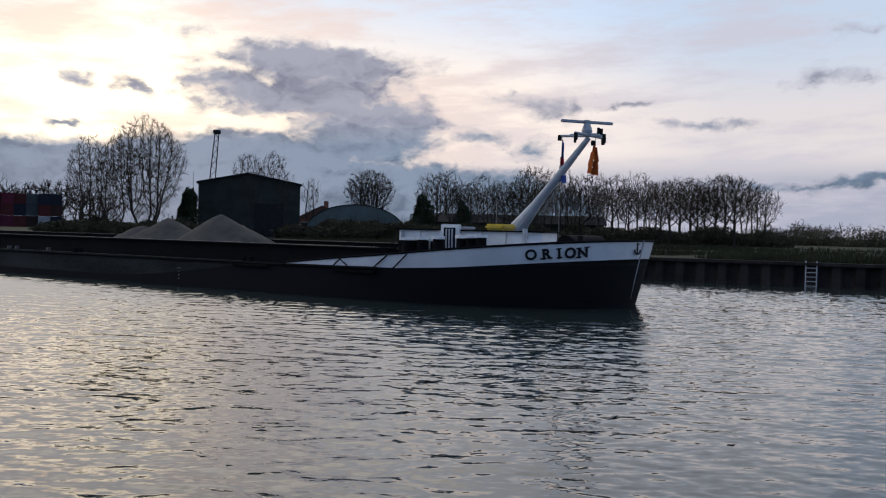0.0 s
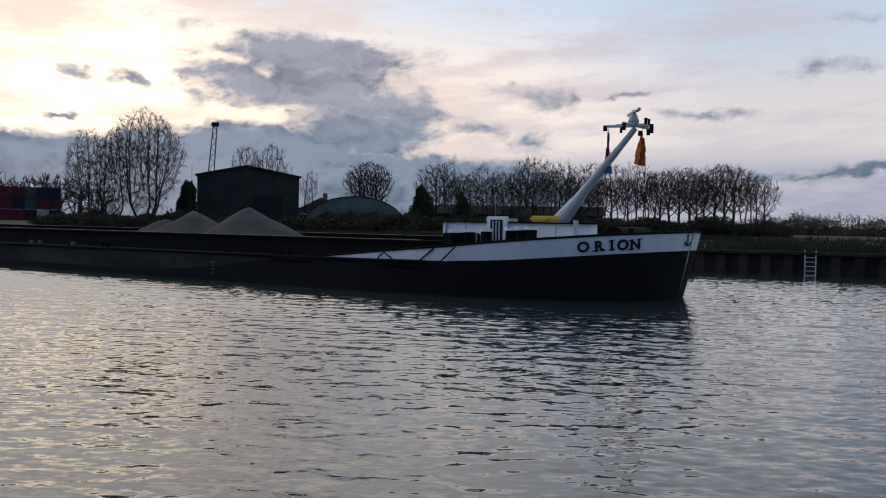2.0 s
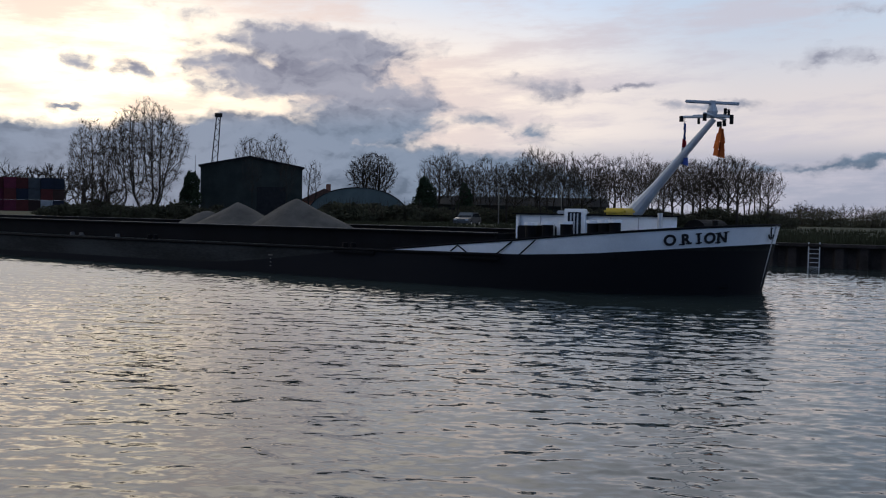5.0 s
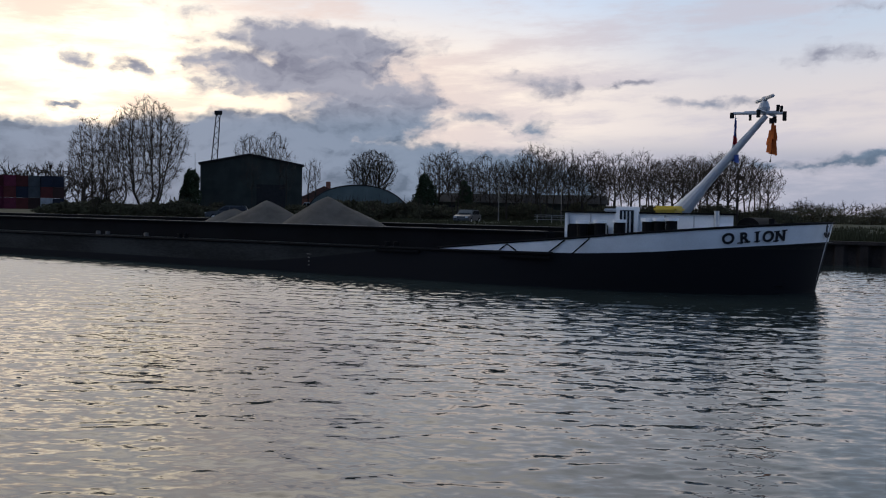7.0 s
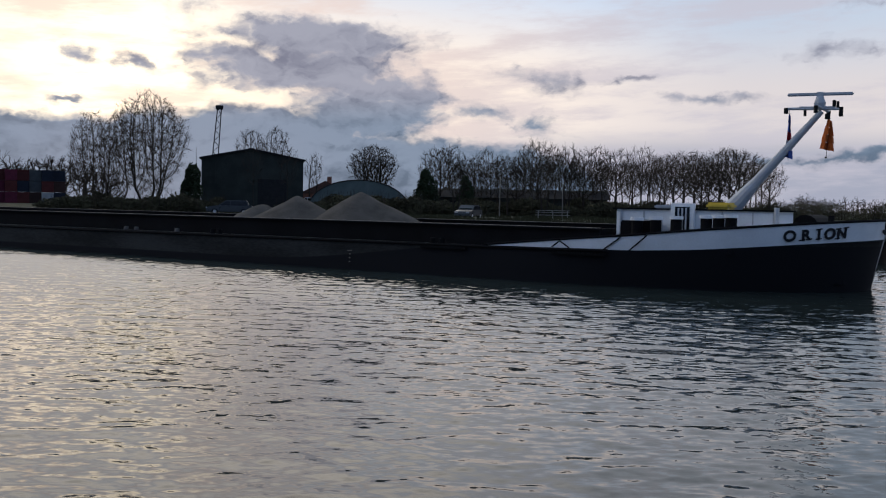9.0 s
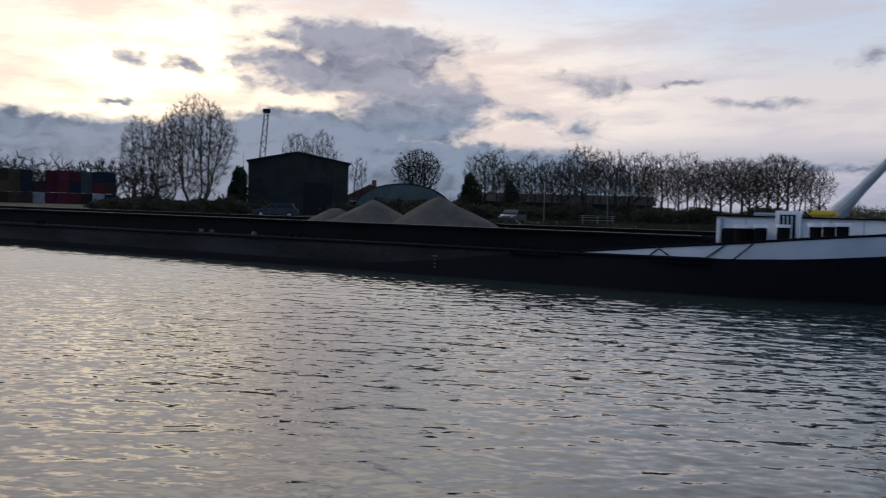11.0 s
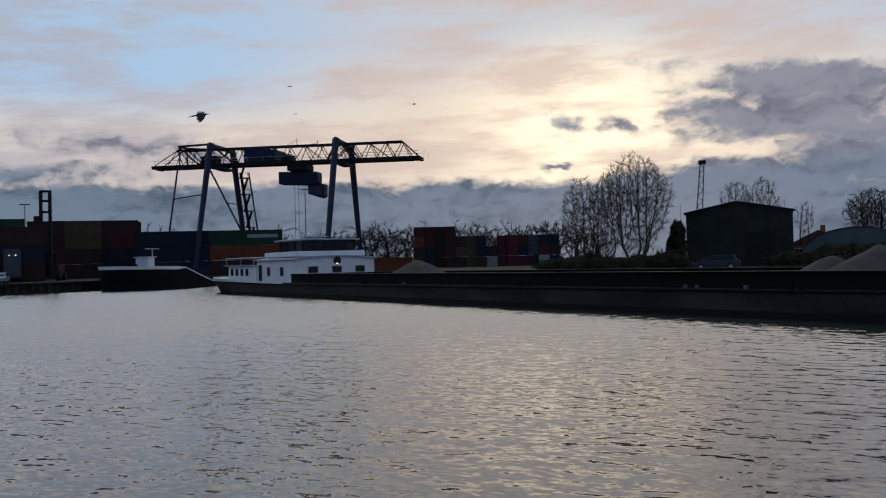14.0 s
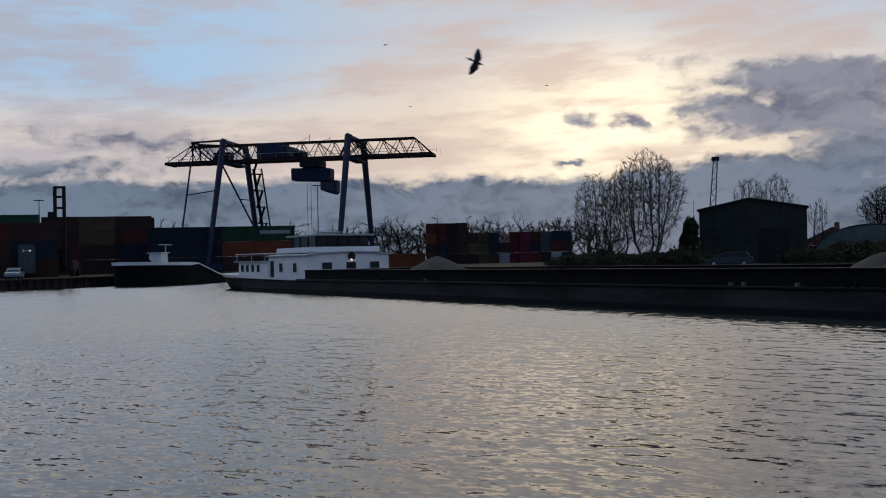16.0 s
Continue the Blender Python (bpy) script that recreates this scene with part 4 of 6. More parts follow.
def bare_tree(height, wide, seed, stems=1, base=0.3, points=900, step=0.34, tip=0.011, lean=0.35, trunk=0.16, flat=1.0, twigs=7, up=0.06):
    """A leafless tree whose limbs grow, fork by fork, through an egg-shaped crown and thin out to twigs.
    base: the share of the height below the crown."""
    rng = np.random.default_rng(seed)
    u = rng.normal(size=(points, 3))
    u /= np.linalg.norm(u, axis=1)[:, None]
    u *= rng.random(points)[:, None] ** 0.42
    mid = height * (1 + base) / 2
    aim = np.stack([u[:, 0] * wide, u[:, 1] * wide * flat, mid + u[:, 2] * height * (1 - base) / 2], -1)
    low = np.clip((aim[:, 2] - base * height) / (height * (1 - base)), 0, 1)
    aim[:, :2] *= (0.4 + 0.6 * np.sqrt(np.clip(low * 1.7, 0, 1)))[:, None]
    aim += rng.normal(0, 0.12, aim.shape)
    pos, par = [np.array([0.0, 0.0, -0.3])], [-1]
    for k in range(stems):
        a = 6.283 * k / stems + rng.uniform(-0.5, 0.5)
        p = np.array([math.cos(a), math.sin(a) * flat, 0.0]) * (0.07 * stems if stems > 1 else 0.0)
        p[2] = -0.15
        d = np.array([math.cos(a) * lean * (stems > 1), math.sin(a) * lean * flat * (stems > 1), 1.0])
        last = 0
        while p[2] < height * (base + 0.10):
            pos.append(p.copy())
            par.append(last)
            last = len(pos) - 1
            p = p + (d / np.linalg.norm(d) + rng.normal(0, 0.07, 3)) * step
    node = np.array(pos)
    course = np.array([node[i] - node[j] if j >= 0 else np.array([0, 0, step]) for i, j in enumerate(par)]) / step
    alive = np.ones(points, bool)
    forks = np.zeros(len(node), int)
    best, near = np.full(points, 1e9), np.zeros(points, int)

    def meet(first):
        dd = np.linalg.norm(aim[:, None] - node[None, first:], axis=2)
        k = dd.argmin(1)
        m = dd[np.arange(points), k]
        hit = m < best
        best[hit], near[hit] = m[hit], k[hit] + first
    meet(0)
    for _ in range(110):
        alive &= best > step * 1.5
        if not alive.any():
            break
        pull = np.zeros((len(node), 3))
        way = aim - node[near]
        way /= np.linalg.norm(way, axis=1)[:, None] + 1e-9
        np.add.at(pull, near[alive], way[alive])
        grown = np.unique(near[alive])
        grown = grown[forks[grown] < 3]
        if not len(grown):
            break
        forks[grown] += 1
        d = pull[grown]
        d /= np.linalg.norm(d, axis=1)[:, None] + 1e-9
        d += 0.85 * course[grown] + rng.normal(0, 0.12, d.shape) + np.array([0, 0, up])
        d /= np.linalg.norm(d, axis=1)[:, None] + 1e-9
        first = len(node)
        node = np.vstack([node, node[grown] + d * step])
        course = np.vstack([course, d])
        forks = np.append(forks, np.zeros(len(grown), int))
        par += grown.tolist()
        meet(first)
        if len(node) > points * 4:
            break
    count = len(node)
    load = np.zeros(count)
    kids = np.zeros(count, int)
    for i in range(count - 1, -1, -1):
        if kids[i] == 0:
            load[i] = tip ** 2.15
        if par[i] >= 0:
            load[par[i]] += load[i]
            kids[par[i]] += 1
    rad = load ** (1 / 2.15)
    rad *= np.where(rad > 0.05, trunk / max(rad.max(), 1e-6), 1.0) if rad.max() < trunk else 1.0
    thick, fine = Sticks(), Sticks()
    vec = [Vector(p) for p in node]
    for i in range(count):
        j = par[i]
        if j >= 0:
            sink, n = (thick, 5) if rad[i] > 0.035 else (fine, 3)
            sink.add(vec[j], vec[i], min(float(rad[j]), float(rad[i]) * 1.5), float(rad[i]), n)
            if rad[i] < 0.03:
                d = (vec[i] - vec[j]).normalized()
                for _ in range(twigs if kids[i] == 0 else (twigs + 1) // 3):
                    e = (d + Vector(rng.normal(0, 0.42, 3)) + Vector((0, 0, 0.15))).normalized()
                    fine.add(vec[i], vec[i] + e * float(rng.uniform(0.9, 2.8)) * step, tip * 0.75, tip * 0.4, 3)
    return thick.mesh("trunk"), fine.mesh("crown")


def plant(trunk, crown, m, label, group="", name="tree"):
    t = thing(name, m, label, "tree", group)
    part("trunk", trunk, "bark", t, "dark bare trunk and limbs")
    part("crown", crown, "twig", t, "fine leafless twigs")
    return t


def leaf_cloud(blobs, count, size, seed):
    """Many small leaves scattered through uneven lumps (x, y, z, rx, ry, rz)."""
    rng = random.Random(seed)
    v, f = [], []
    total = sum(b[3] * b[5] for b in blobs)
    for x, y, z, rx, ry, rz in blobs:
        for _ in range(max(20, int(count * rx * rz / total))):
            u = Vector((rng.gauss(0, 1), rng.gauss(0, 1), rng.gauss(0, 1))).normalized() * rng.uniform(0.35, 1.0) ** 0.5
            lump = 1 + 0.28 * noise.noise((u.x * 2.3 + x, u.y * 2.3 + y, u.z * 2.3))
            c = Vector((x + u.x * rx * lump, y + u.y * ry * lump, max(0.03, z + u.z * rz * lump)))
            a = Vector((rng.uniform(-1, 1), rng.uniform(-1, 1), rng.uniform(-1, 1))).normalized()
            b = a.orthogonal().normalized()
            s = size * rng.uniform(0.5, 1.3)
            k = len(v)
            v += [tuple(c - a * s), tuple(c + b * s * 0.5), tuple(c + a * s), tuple(c - b * s * 0.5)]
            f.append((k, k + 1, k + 2, k + 3))
    me = bpy.data.meshes.new("leaves")
    me.from_pydata(v, [], f)
    return me


def ground_at(az, d):
    p = polar(az, d, GROUND)
    return p


# the big tree against the glow: fans of stems from one foot
for seed, az, d, h, w, stems, pts in ((11, 17.2, 118, 13.7, 4.7, 5, 3400), (12, 20.2, 119, 11.2, 2.9, 3, 1800), (13, 18.9, 120, 11.6, 2.2, 2, 900)):
    tr, cr = bare_tree(h, w, seed, stems, base=0.10, points=pts, step=0.28, tip=0.0145, lean=0.5, up=0.08, twigs=9)
    p = ground_at(az, d)
    plant(tr, cr, pose(p.x, p.y, p.z, 0, 0, seed * 30), "tall bare many-stemmed tree on the bank against the sunset glow", "waterside trees", "bare_tree")
# dense round tree, trees behind the shed
tr, cr = bare_tree(10.3, 3.9, 21, 2, base=0.27, points=3400, step=0.28, tip=0.024, lean=0.25, twigs=7, up=0.03)
p = ground_at(4.4, 150)
plant(tr, cr, pose(*p), "bare round-crowned tree with dense twigs behind the domed store", "", "bare_tree")
for seed, az, d, h, w in ((31, 11.5, 150, 12.3, 2.6), (32, 10.1, 152, 12.9, 2.6), (33, 7.9, 150, 8.6, 1.4)):
    tr, cr = bare_tree(h, w, seed, 2, base=0.35, points=800, step=0.34, tip=0.018, lean=0.15, up=0.15)
    p = ground_at(az, d)
    plant(tr, cr, pose(*p), "slender bare tree rising behind the shed roof", "trees behind the shed", "bare_tree")
# slim young tree before the shed
tr, cr = bare_tree(8.0, 1.3, 35, 1, base=0.3, points=240, step=0.34, tip=0.010, trunk=0.08)
for az in (11.4, 9.4):
    p = ground_at(az, 112)
    plant(tr, cr, pose(p.x, p.y, p.z, 0, 0, az * 40), "thin young bare tree in front of the shed", "young trees", "bare_tree")
# long row along the right bank
kinds = [bare_tree(9.4, 2.9, 41, 1, base=0.30, points=900, step=0.34, tip=0.018, trunk=0.17),
         bare_tree(9.0, 2.4, 42, 2, base=0.22, points=800, step=0.34, tip=0.018, lean=0.16),
         bare_tree(9.2, 3.5, 43, 1, base=0.27, points=1300, step=0.34, tip=0.018, trunk=0.2),
         bare_tree(9.6, 2.6, 44, 2, base=0.32, points=850, step=0.34, tip=0.018, lean=0.14)]
row = [plant(tr, cr, pose(0, 0, -60), "tall bare tree in the row along the far bank", "row of bare trees", "bare_tree") for tr, cr in kinds]
rng = random.Random(5)
az, used = 0.4, [False] * 4
while az > -18.6:
    d = 142 + rng.uniform(-14, 16)
    k = rng.randrange(4)
    s = rng.uniform(0.82, 1.08) * d / 142
    if -5.7 < az < -5.0:
        s, k = 1.2, 2
    p = ground_at(az, d)
    m = pose(p.x, p.y, p.z, 0, 0, rng.uniform(0, 360))
    if used[k]:
        t = copy_thing(row[k], m)
    else:
        t, used[k] = row[k], True
        t.matrix_basis = m
    t.scale = (s * 0.95, s * 0.95, s)
    az -= rng.uniform(0.36, 0.62)

# two dark evergreens
for az, d, h, w in ((1.25, 138, 6.4, 2.3), (-1.1, 141, 5.6, 1.6)):
    p = ground_at(az, d)
    t = thing("evergreen_tree", pose(*p), "dark dense evergreen among the bare trees", "tree", "evergreens")
    me = leaf_cloud([(0, 0, h * 0.35, w * 0.8, w * 0.8, h * 0.34), (0.2, 0.1, h * 0.62, w * 0.62, w * 0.6, h * 0.28), (-0.1, 0, h * 0.86, w * 0.34, w * 0.34, h * 0.17)], 9000, 0.16, int(az * 10 + 100))
    part("crown", me, "needle", t)
    s = Sticks()
    s.add(Vector((0, 0, -0.1)), Vector((0, 0, h * 0.8)), 0.2, 0.05, 8)
    part("trunk", s.mesh("trunk"), "bark", t)
p = ground_at(14.9, 119)
t = thing("evergreen_tree", pose(*p), "dark evergreen bush beside the shed wall", "tree", "evergreens")
part("crown", leaf_cloud([(0, 0, 2.2, 1.3, 1.2, 2.2), (0.2, 0, 4.2, 0.9, 0.9, 1.6)], 6000, 0.16, 77), "needle", t)


def hedge(label, a0, a1, d, h, seed, count, w=2.0, mat="bush"):
    """Undergrowth between two bearings."""
    rng = random.Random(seed)
    blobs, a = [], a0
    while a > a1:
        p = polar(a, d + rng.uniform(-5, 5))
        hh = h * rng.uniform(0.6, 1.15)
        blobs.append((p.x, p.y, hh * 0.35, w * rng.uniform(0.8, 1.4), w, hh * 0.62))
        a -= math.degrees(w * 0.8 / d)
    me = leaf_cloud(blobs, count, 0.20, seed)
    me.materials.append(M[mat])
    ob = new("undergrowth", me)
    ob.matrix_basis = pose(0, 0, GROUND)
    tagged(ob, label, "bushes", kind="stuff")
    # bare stems through the leaves
    s = Sticks()
    for x, y, z, rx, ry, rz in blobs:
        for _ in range(26):
            q = Vector((x + rng.uniform(-rx, rx), y + rng.uniform(-ry, ry), 0))
            s.add(q, q + Vector((rng.uniform(-0.5, 0.5), rng.uniform(-0.5, 0.5), rz * rng.uniform(1.3, 2.1))), 0.025, 0.012, 3)
    me = s.mesh("stems")
    me.materials.append(M["twig"])
    ob2 = new("brushwood", me)
    ob2.matrix_basis = pose(0, 0, GROUND)
    tagged(ob2, "bare brushwood stems standing in the undergrowth", "bushes", kind="stuff")


hedge("dark tangled undergrowth below the row of bare trees", 1.8, -19.4, 136, 2.6, 61, 60000, 2.4)
hedge("dark brambles round the foot of the shed and tree", 22, 12.5, 114, 1.9, 62, 26000, 1.8)
hedge("brown brambles before the domed store", 8.8, 1.6, 112, 2.2, 63, 24000, 1.8)
hedge("low distant brush on the field", -18.6, -36, 190, 3.0, 64, 26000, 3.2)


def far_woods(label, spans, seed):
    """Many bare trees in one mesh, from a few grown shapes."""
    rng = random.Random(seed)
    shapes = []
    for k in range(4):
        tr, cr = bare_tree(1.0, 0.34 + 0.05 * k, seed + k, 1 + k % 2, base=0.12, points=100, step=0.065, tip=0.0065, trunk=0.02, twigs=5)
        v, f = [], []
        for me in (tr, cr):
            o = len(v)
            v += [q.co.copy() for q in me.vertices]
            f += [tuple(i + o for i in p.vertices) for p in me.polygons]
            bpy.data.meshes.remove(me)
        shapes.append((v, f))
    verts, faces = [], []
    for a0, a1, d, h in spans:
        a = a0
        while a > a1:
            p = polar(a, d * rng.uniform(0.94, 1.08), GROUND)
            v, f = shapes[rng.randrange(4)]
            m = Matrix.Translation(p) @ Matrix.Rotation(rng.uniform(0, 6.3), 4, "Z") @ Matrix.Scale(h * rng.uniform(0.6, 1.1), 4)
            o = len(verts)
            verts += [tuple(m @ q) for q in v]
            faces += [tuple(i + o for i in q) for q in f]
            a -= math.degrees(rng.uniform(1.7, 3.9) / d)
    me = bpy.data.meshes.new("woods")
    me.from_pydata(verts, [], faces)
    me.materials.append(M["twig"])
    tagged(new("far_woods", me), label, "woods", kind="stuff")


far_woods("distant row of bare trees on the horizon", ((-17.5, -40, 520, 9.0), (46, 19, 330, 13.5), (72, 52, 380, 9)), 71)


def bank_grass():
    """Tussocks along the water's edge and over the near field."""
    rng = random.Random(91)
    n = (EAST - CORNER).normalized()
    inland = Vector((-n.y, n.x))
    v, f = [], []
    for _ in range(15000):
        s = rng.uniform(88, 200)
        p = CORNER + n * s + inland * (0.5 + 60 * rng.random() ** 2.2)
        if noise.noise((p.x * 0.12, p.y * 0.12, 2.0)) < -0.12:
            continue
        for _ in range(4):
            q = Vector((p.x + rng.uniform(-0.3, 0.3), p.y + rng.uniform(-0.3, 0.3), GROUND - 0.02))
            h = rng.uniform(0.15, 0.6)
            w = Vector((n.x, n.y, 0)) * 0.035
            tip = q + Vector((rng.uniform(-0.2, 0.2), rng.uniform(-0.2, 0.2), h))
            k = len(v)
            v += [tuple(q - w), tuple(q + w), tuple(tip)]
            f.append((k, k + 1, k + 2))
    me = bpy.data.meshes.new("tussocks")
    me.from_pydata(v, [], f)
    me.materials.append(M["grass"])
    tagged(new("tussock_grass", me), "rough brown-green tussock grass along the bank", "grass", kind="stuff")


bank_grass()


# ---- buildings on the bank ----
def facing(az, d):
    """A pose on the ground whose x runs to the right and whose -y looks back at the eye."""
    p = ground_at(az, d)
    return pose(p.x, p.y, p.z, 0, 0, az)


def build_shed():
    s = thing("shed", facing(11.4, 124), "tall dark sheet-clad shed with a low gable roof", "shed")
    w, eave, ridge, deep = 6.3, 6.65, 7.85, 22
    bm = B()
    prism(bm, [(-w, 0), (w, 0), (w, eave), (-0.3, ridge), (-w, eave)], deep, "y", 0)
    wall = part("wall", bm, "shed", s, "dark green profiled sheet wall")
    for i in range(42):
        bm = B()
        x = -w + 0.15 + i * 0.3
        top = eave + (ridge - eave) * (1 - abs(x + 0.3) / (w + 0.3 * (1 if x > 0 else -1)))
        box(bm, x - 0.05, x + 0.05, -0.05, 0.0, 0.0, top - 0.1)
        part("sheet_rib", bm, "shed", wall)
    for sg, x1 in ((-1, -w - 0.25), (1, w + 0.25)):
        bm = B()
        prism(bm, [(-0.3, ridge + 0.02), (x1, eave - 0.06), (x1, eave + 0.14), (-0.3, ridge + 0.22)], deep + 0.6, "y", -0.3)
        part("roof", bm, "roof", s)
    bm = B()
    box(bm, 0.6, 4.2, -0.08, -0.051, 0, 4.2, 0.01)
    part("sliding_door", bm, "roof", s, "dark closed sliding door")
    bm = B()
    tube(bm, (-w - 0.7, 1, 0), (-w - 0.7, 1, 8.0), 0.06, 0.03, 6)
    part("vent_pipe", bm, "steel", s)


def build_jib():
    c = thing("lattice_jib_crane", facing(13.5, 140), "slim lattice crane jib rising behind the shed", "crane")
    bm = B()
    box(bm, -1.6, 1.6, -1.2, 1.8, 1.0, 3.2, 0.1)
    part("cab", bm, "roof", c)
    bm = B()
    box(bm, -1.7, -0.9, -1.8, 1.8, 0, 1.0, 0.1)
    box(bm, 0.9, 1.7, -1.8, 1.8, 0, 1.0, 0.1)
    part("crawler_track", bm, "rubber", c)
    foot, head = Vector((-0.5, -0.5, 2.2)), Vector((0.42, -0.5, 14.3))
    for sx in (-1, 1):
        for sy in (-1, 1):
            bm = B()
            tube(bm, foot + Vector((sx * 0.5, sy * 0.5, 0)), head + Vector((sx * 0.26, sy * 0.26, 0)), 0.07, n=5)
            part("chord", bm, "roof", c)
    for i in range(16):
        a, b = i / 16, (i + 1) / 16
        pa, pb = foot.lerp(head, a), foot.lerp(head, b)
        wa, wb = 0.5 - 0.24 * a, 0.5 - 0.24 * b
        sg = 1 if i % 2 else -1
        bm = B()
        tube(bm, pa + Vector((sg * wa, -wa, 0)), pb + Vector((-sg * wb, -wb, 0)), 0.045, n=4)
        part("lacing_bar", bm, "roof", c)
    bm = B()
    box(bm, -0.1, 0.95, -0.8, -0.2, 14.2, 14.75, 0.05)
    part("sheave_head", bm, "roof", c)


def build_dome():
    d = thing("domed_store", facing(5.2, 122), "domed storage tent of grey-green tarpaulin", "store")
    bm = B()
    arch = [(-6.4 * math.cos(math.pi * i / 24), 4.3 * math.sin(math.pi * i / 24) ** 0.82) for i in range(25)]
    prism(bm, arch, 14, "y", 0)
    part("cover", bm, "tarp", d, "faded grey-green tarpaulin", shade=False)
    for y in (-0.05, 3.5, 7, 10.5, 14):
        bm = B()
        for p, q in zip(arch, arch[1:]):
            tube(bm, (p[0] * 1.004, y, p[1] * 1.004), (q[0] * 1.004, y, q[1] * 1.004), 0.06, n=5)
        part("hoop", bm, "roof", d)


def build_house():
    h = thing("house", facing(7.2, 165), "distant brick house with tiled roof and chimney", "house")
    bm = B()
    box(bm, -4, 4, 0, 8, 0, 2.9)
    part("wall", bm, "brick", h)
    bm = B()
    prism(bm, [(-4.4, 2.9), (4.4, 2.9), (0, 5.1)], 8.6, "y", -0.3)
    roof = part("roof", bm, "tile", h)
    bm = B()
    box(bm, 0.3, 1.1, 2, 2.8, 4.2, 5.9, 0.05)
    part("chimney", bm, "brick", roof)
    for x in (-2.2, 1.0):
        bm = B()
        box(bm, x, x + 1.2, -0.06, 0.02, 1.0, 2.3)
        w = part("window", bm, "white", h)
        bm = B()
        box(bm, x + 0.08, x + 1.12, -0.08, -0.05, 1.08, 2.22)
        part("pane", bm, "glass", w)


def build_hall():
    m = facing(-4.4, 146)
    h = thing("low_hall", m, "long low dark hall half hidden by trees", "hall")
    bm = B()
    box(bm, -13, 13, 0, 9, 0, 2.7)
    wall = part("wall", bm, "shed", h)
    bm = B()
    prism(bm, [(-0.6, 2.6), (9.6, 2.6), (4.5, 4.0)], 26.8, "x", -13.4)
    part("roof", bm, "roof", h)
    for i in range(7):
        bm = B()
        x = -11 + i * 3.5
        box(bm, x, x + 1.4, -0.05, 0.01, 1.1, 2.1)
        w = part("window", bm, "roof", h)
        bm = B()
        box(bm, x + 0.08, x + 1.32, -0.07, -0.04, 1.18, 2.02)
        part("pane", bm, "glass", w)


build_shed()
build_jib()
build_dome()
build_house()
build_hall()


# ---- vehicles, posts, bench, ladder ----
def build_car(name, m, paint, label, length=4.2, height=1.5, van=False):
    c = thing(name, m, label, "car")
    w, L = 0.87, length / 2
    bm = B()
    side = [(-L, 0.32), (L, 0.32), (L, 0.62), (L - 0.12, 0.78), (L * 0.52, 0.92), (-L * 0.96, 0.95), (-L, 0.7)]
    prism(bm, side, 2 * w, "y", -w)
    bmesh.ops.bevel(bm, geom=bm.edges[:], offset=0.06, segments=2, affect="EDGES")
    part("body", bm, paint, c)
    bm = B()
    r = -L * (0.98 if van else 0.86)
    cabin = [(L * 0.5, 0.9), (L * 0.16, height), (r + 0.25, height), (r, 0.92)]
    prism(bm, cabin, 2 * w - 0.16, "y", -w + 0.08)
    bmesh.ops.bevel(bm, geom=bm.edges[:], offset=0.07, segments=2, affect="EDGES")
    cab = part("cabin", bm, paint, c)
    for s in (-1, 1):
        bm = B()
        y = s * (w - 0.075)
        prism(bm, [(L * 0.40, 0.95), (L * 0.14, height - 0.1), (-0.05, height - 0.1), (-0.05, 0.95)], 0.02, "y", y - 0.01)
        part("side_window", bm, "glass", cab)
        bm = B()
        prism(bm, [(-0.12, 0.95), (-0.12, height - 0.1), (r + 0.35, height - 0.1), (r + 0.18, 0.95)], 0.02, "y", y - 0.01)
        part("side_window", bm, "glass", cab)
    bm = B()
    bm.faces.new([bm.verts.new(p) for p in ((L * 0.47, -0.66, 0.96), (L * 0.47, 0.66, 0.96), (L * 0.185, 0.62, height - 0.06), (L * 0.185, -0.62, height - 0.06))])
    bmesh.ops.solidify(bm, geom=bm.faces[:], thickness=-0.03)
    part("windscreen", bm, "glass", cab)
    for x in (-L * 0.62, L * 0.63):
        for s in (-1, 1):
            bm = B()
            tube(bm, (x, s * (w - 0.2), 0.31), (x, s * (w + 0.01), 0.31), 0.31, n=18)
            wh = part("wheel", bm, "rubber", c)
            bm = B()
            tube(bm, (x, s * (w - 0.02), 0.31), (x, s * (w + 0.025), 0.31), 0.19, n=14)
            part("rim", bm, "steel", wh)
    for s in (-1, 1):
        bm = B()
        box(bm, L - 0.06, L + 0.015, s * 0.6 - 0.16, s * 0.6 + 0.16, 0.62, 0.74, 0.02)
        part("headlight", bm, "mast", c)
    return c


p = ground_at(-1.3, 98)
build_car("car", pose(p.x, p.y, p.z, 0, 0, 248), "cardark", "dark blue-grey people carrier parked on the far bank", 3.7, 1.42)
p = ground_at(12.7, 96)
build_car("car", pose(p.x, p.y, p.z, 0, 0, 190), "cardark", "dark estate car parked before the shed", 4.4, 1.45)
p = ground_at(53.3, 132)
build_car("car", pose(p.x, p.y, p.z, 0, 0, -45), "carpaint", "pale saloon car parked on the container quay", 4.3, 1.42)
p = ground_at(8.1, 140)
build_car("van", pose(p.x, p.y, p.z, 0, 0, 160), "white", "white van parked beside the shed", 4.8, 2.1, True)


def post(az, d, h, label, arm=0.0, r=0.07, name="lamp_post"):
    p = thing(name, facing(az, d), label, "lamp post", "posts")
    bm = B()
    tube(bm, (0, 0, 0), (0, 0, h), r, r * 0.6, 8)
    part("pole", bm, "worn", p)
    if arm:
        bm = B()
        box(bm, -arm, arm, -0.12, 0.12, h - 0.06, h + 0.12, 0.04)
        part("lamp_head", bm, "roof", p)


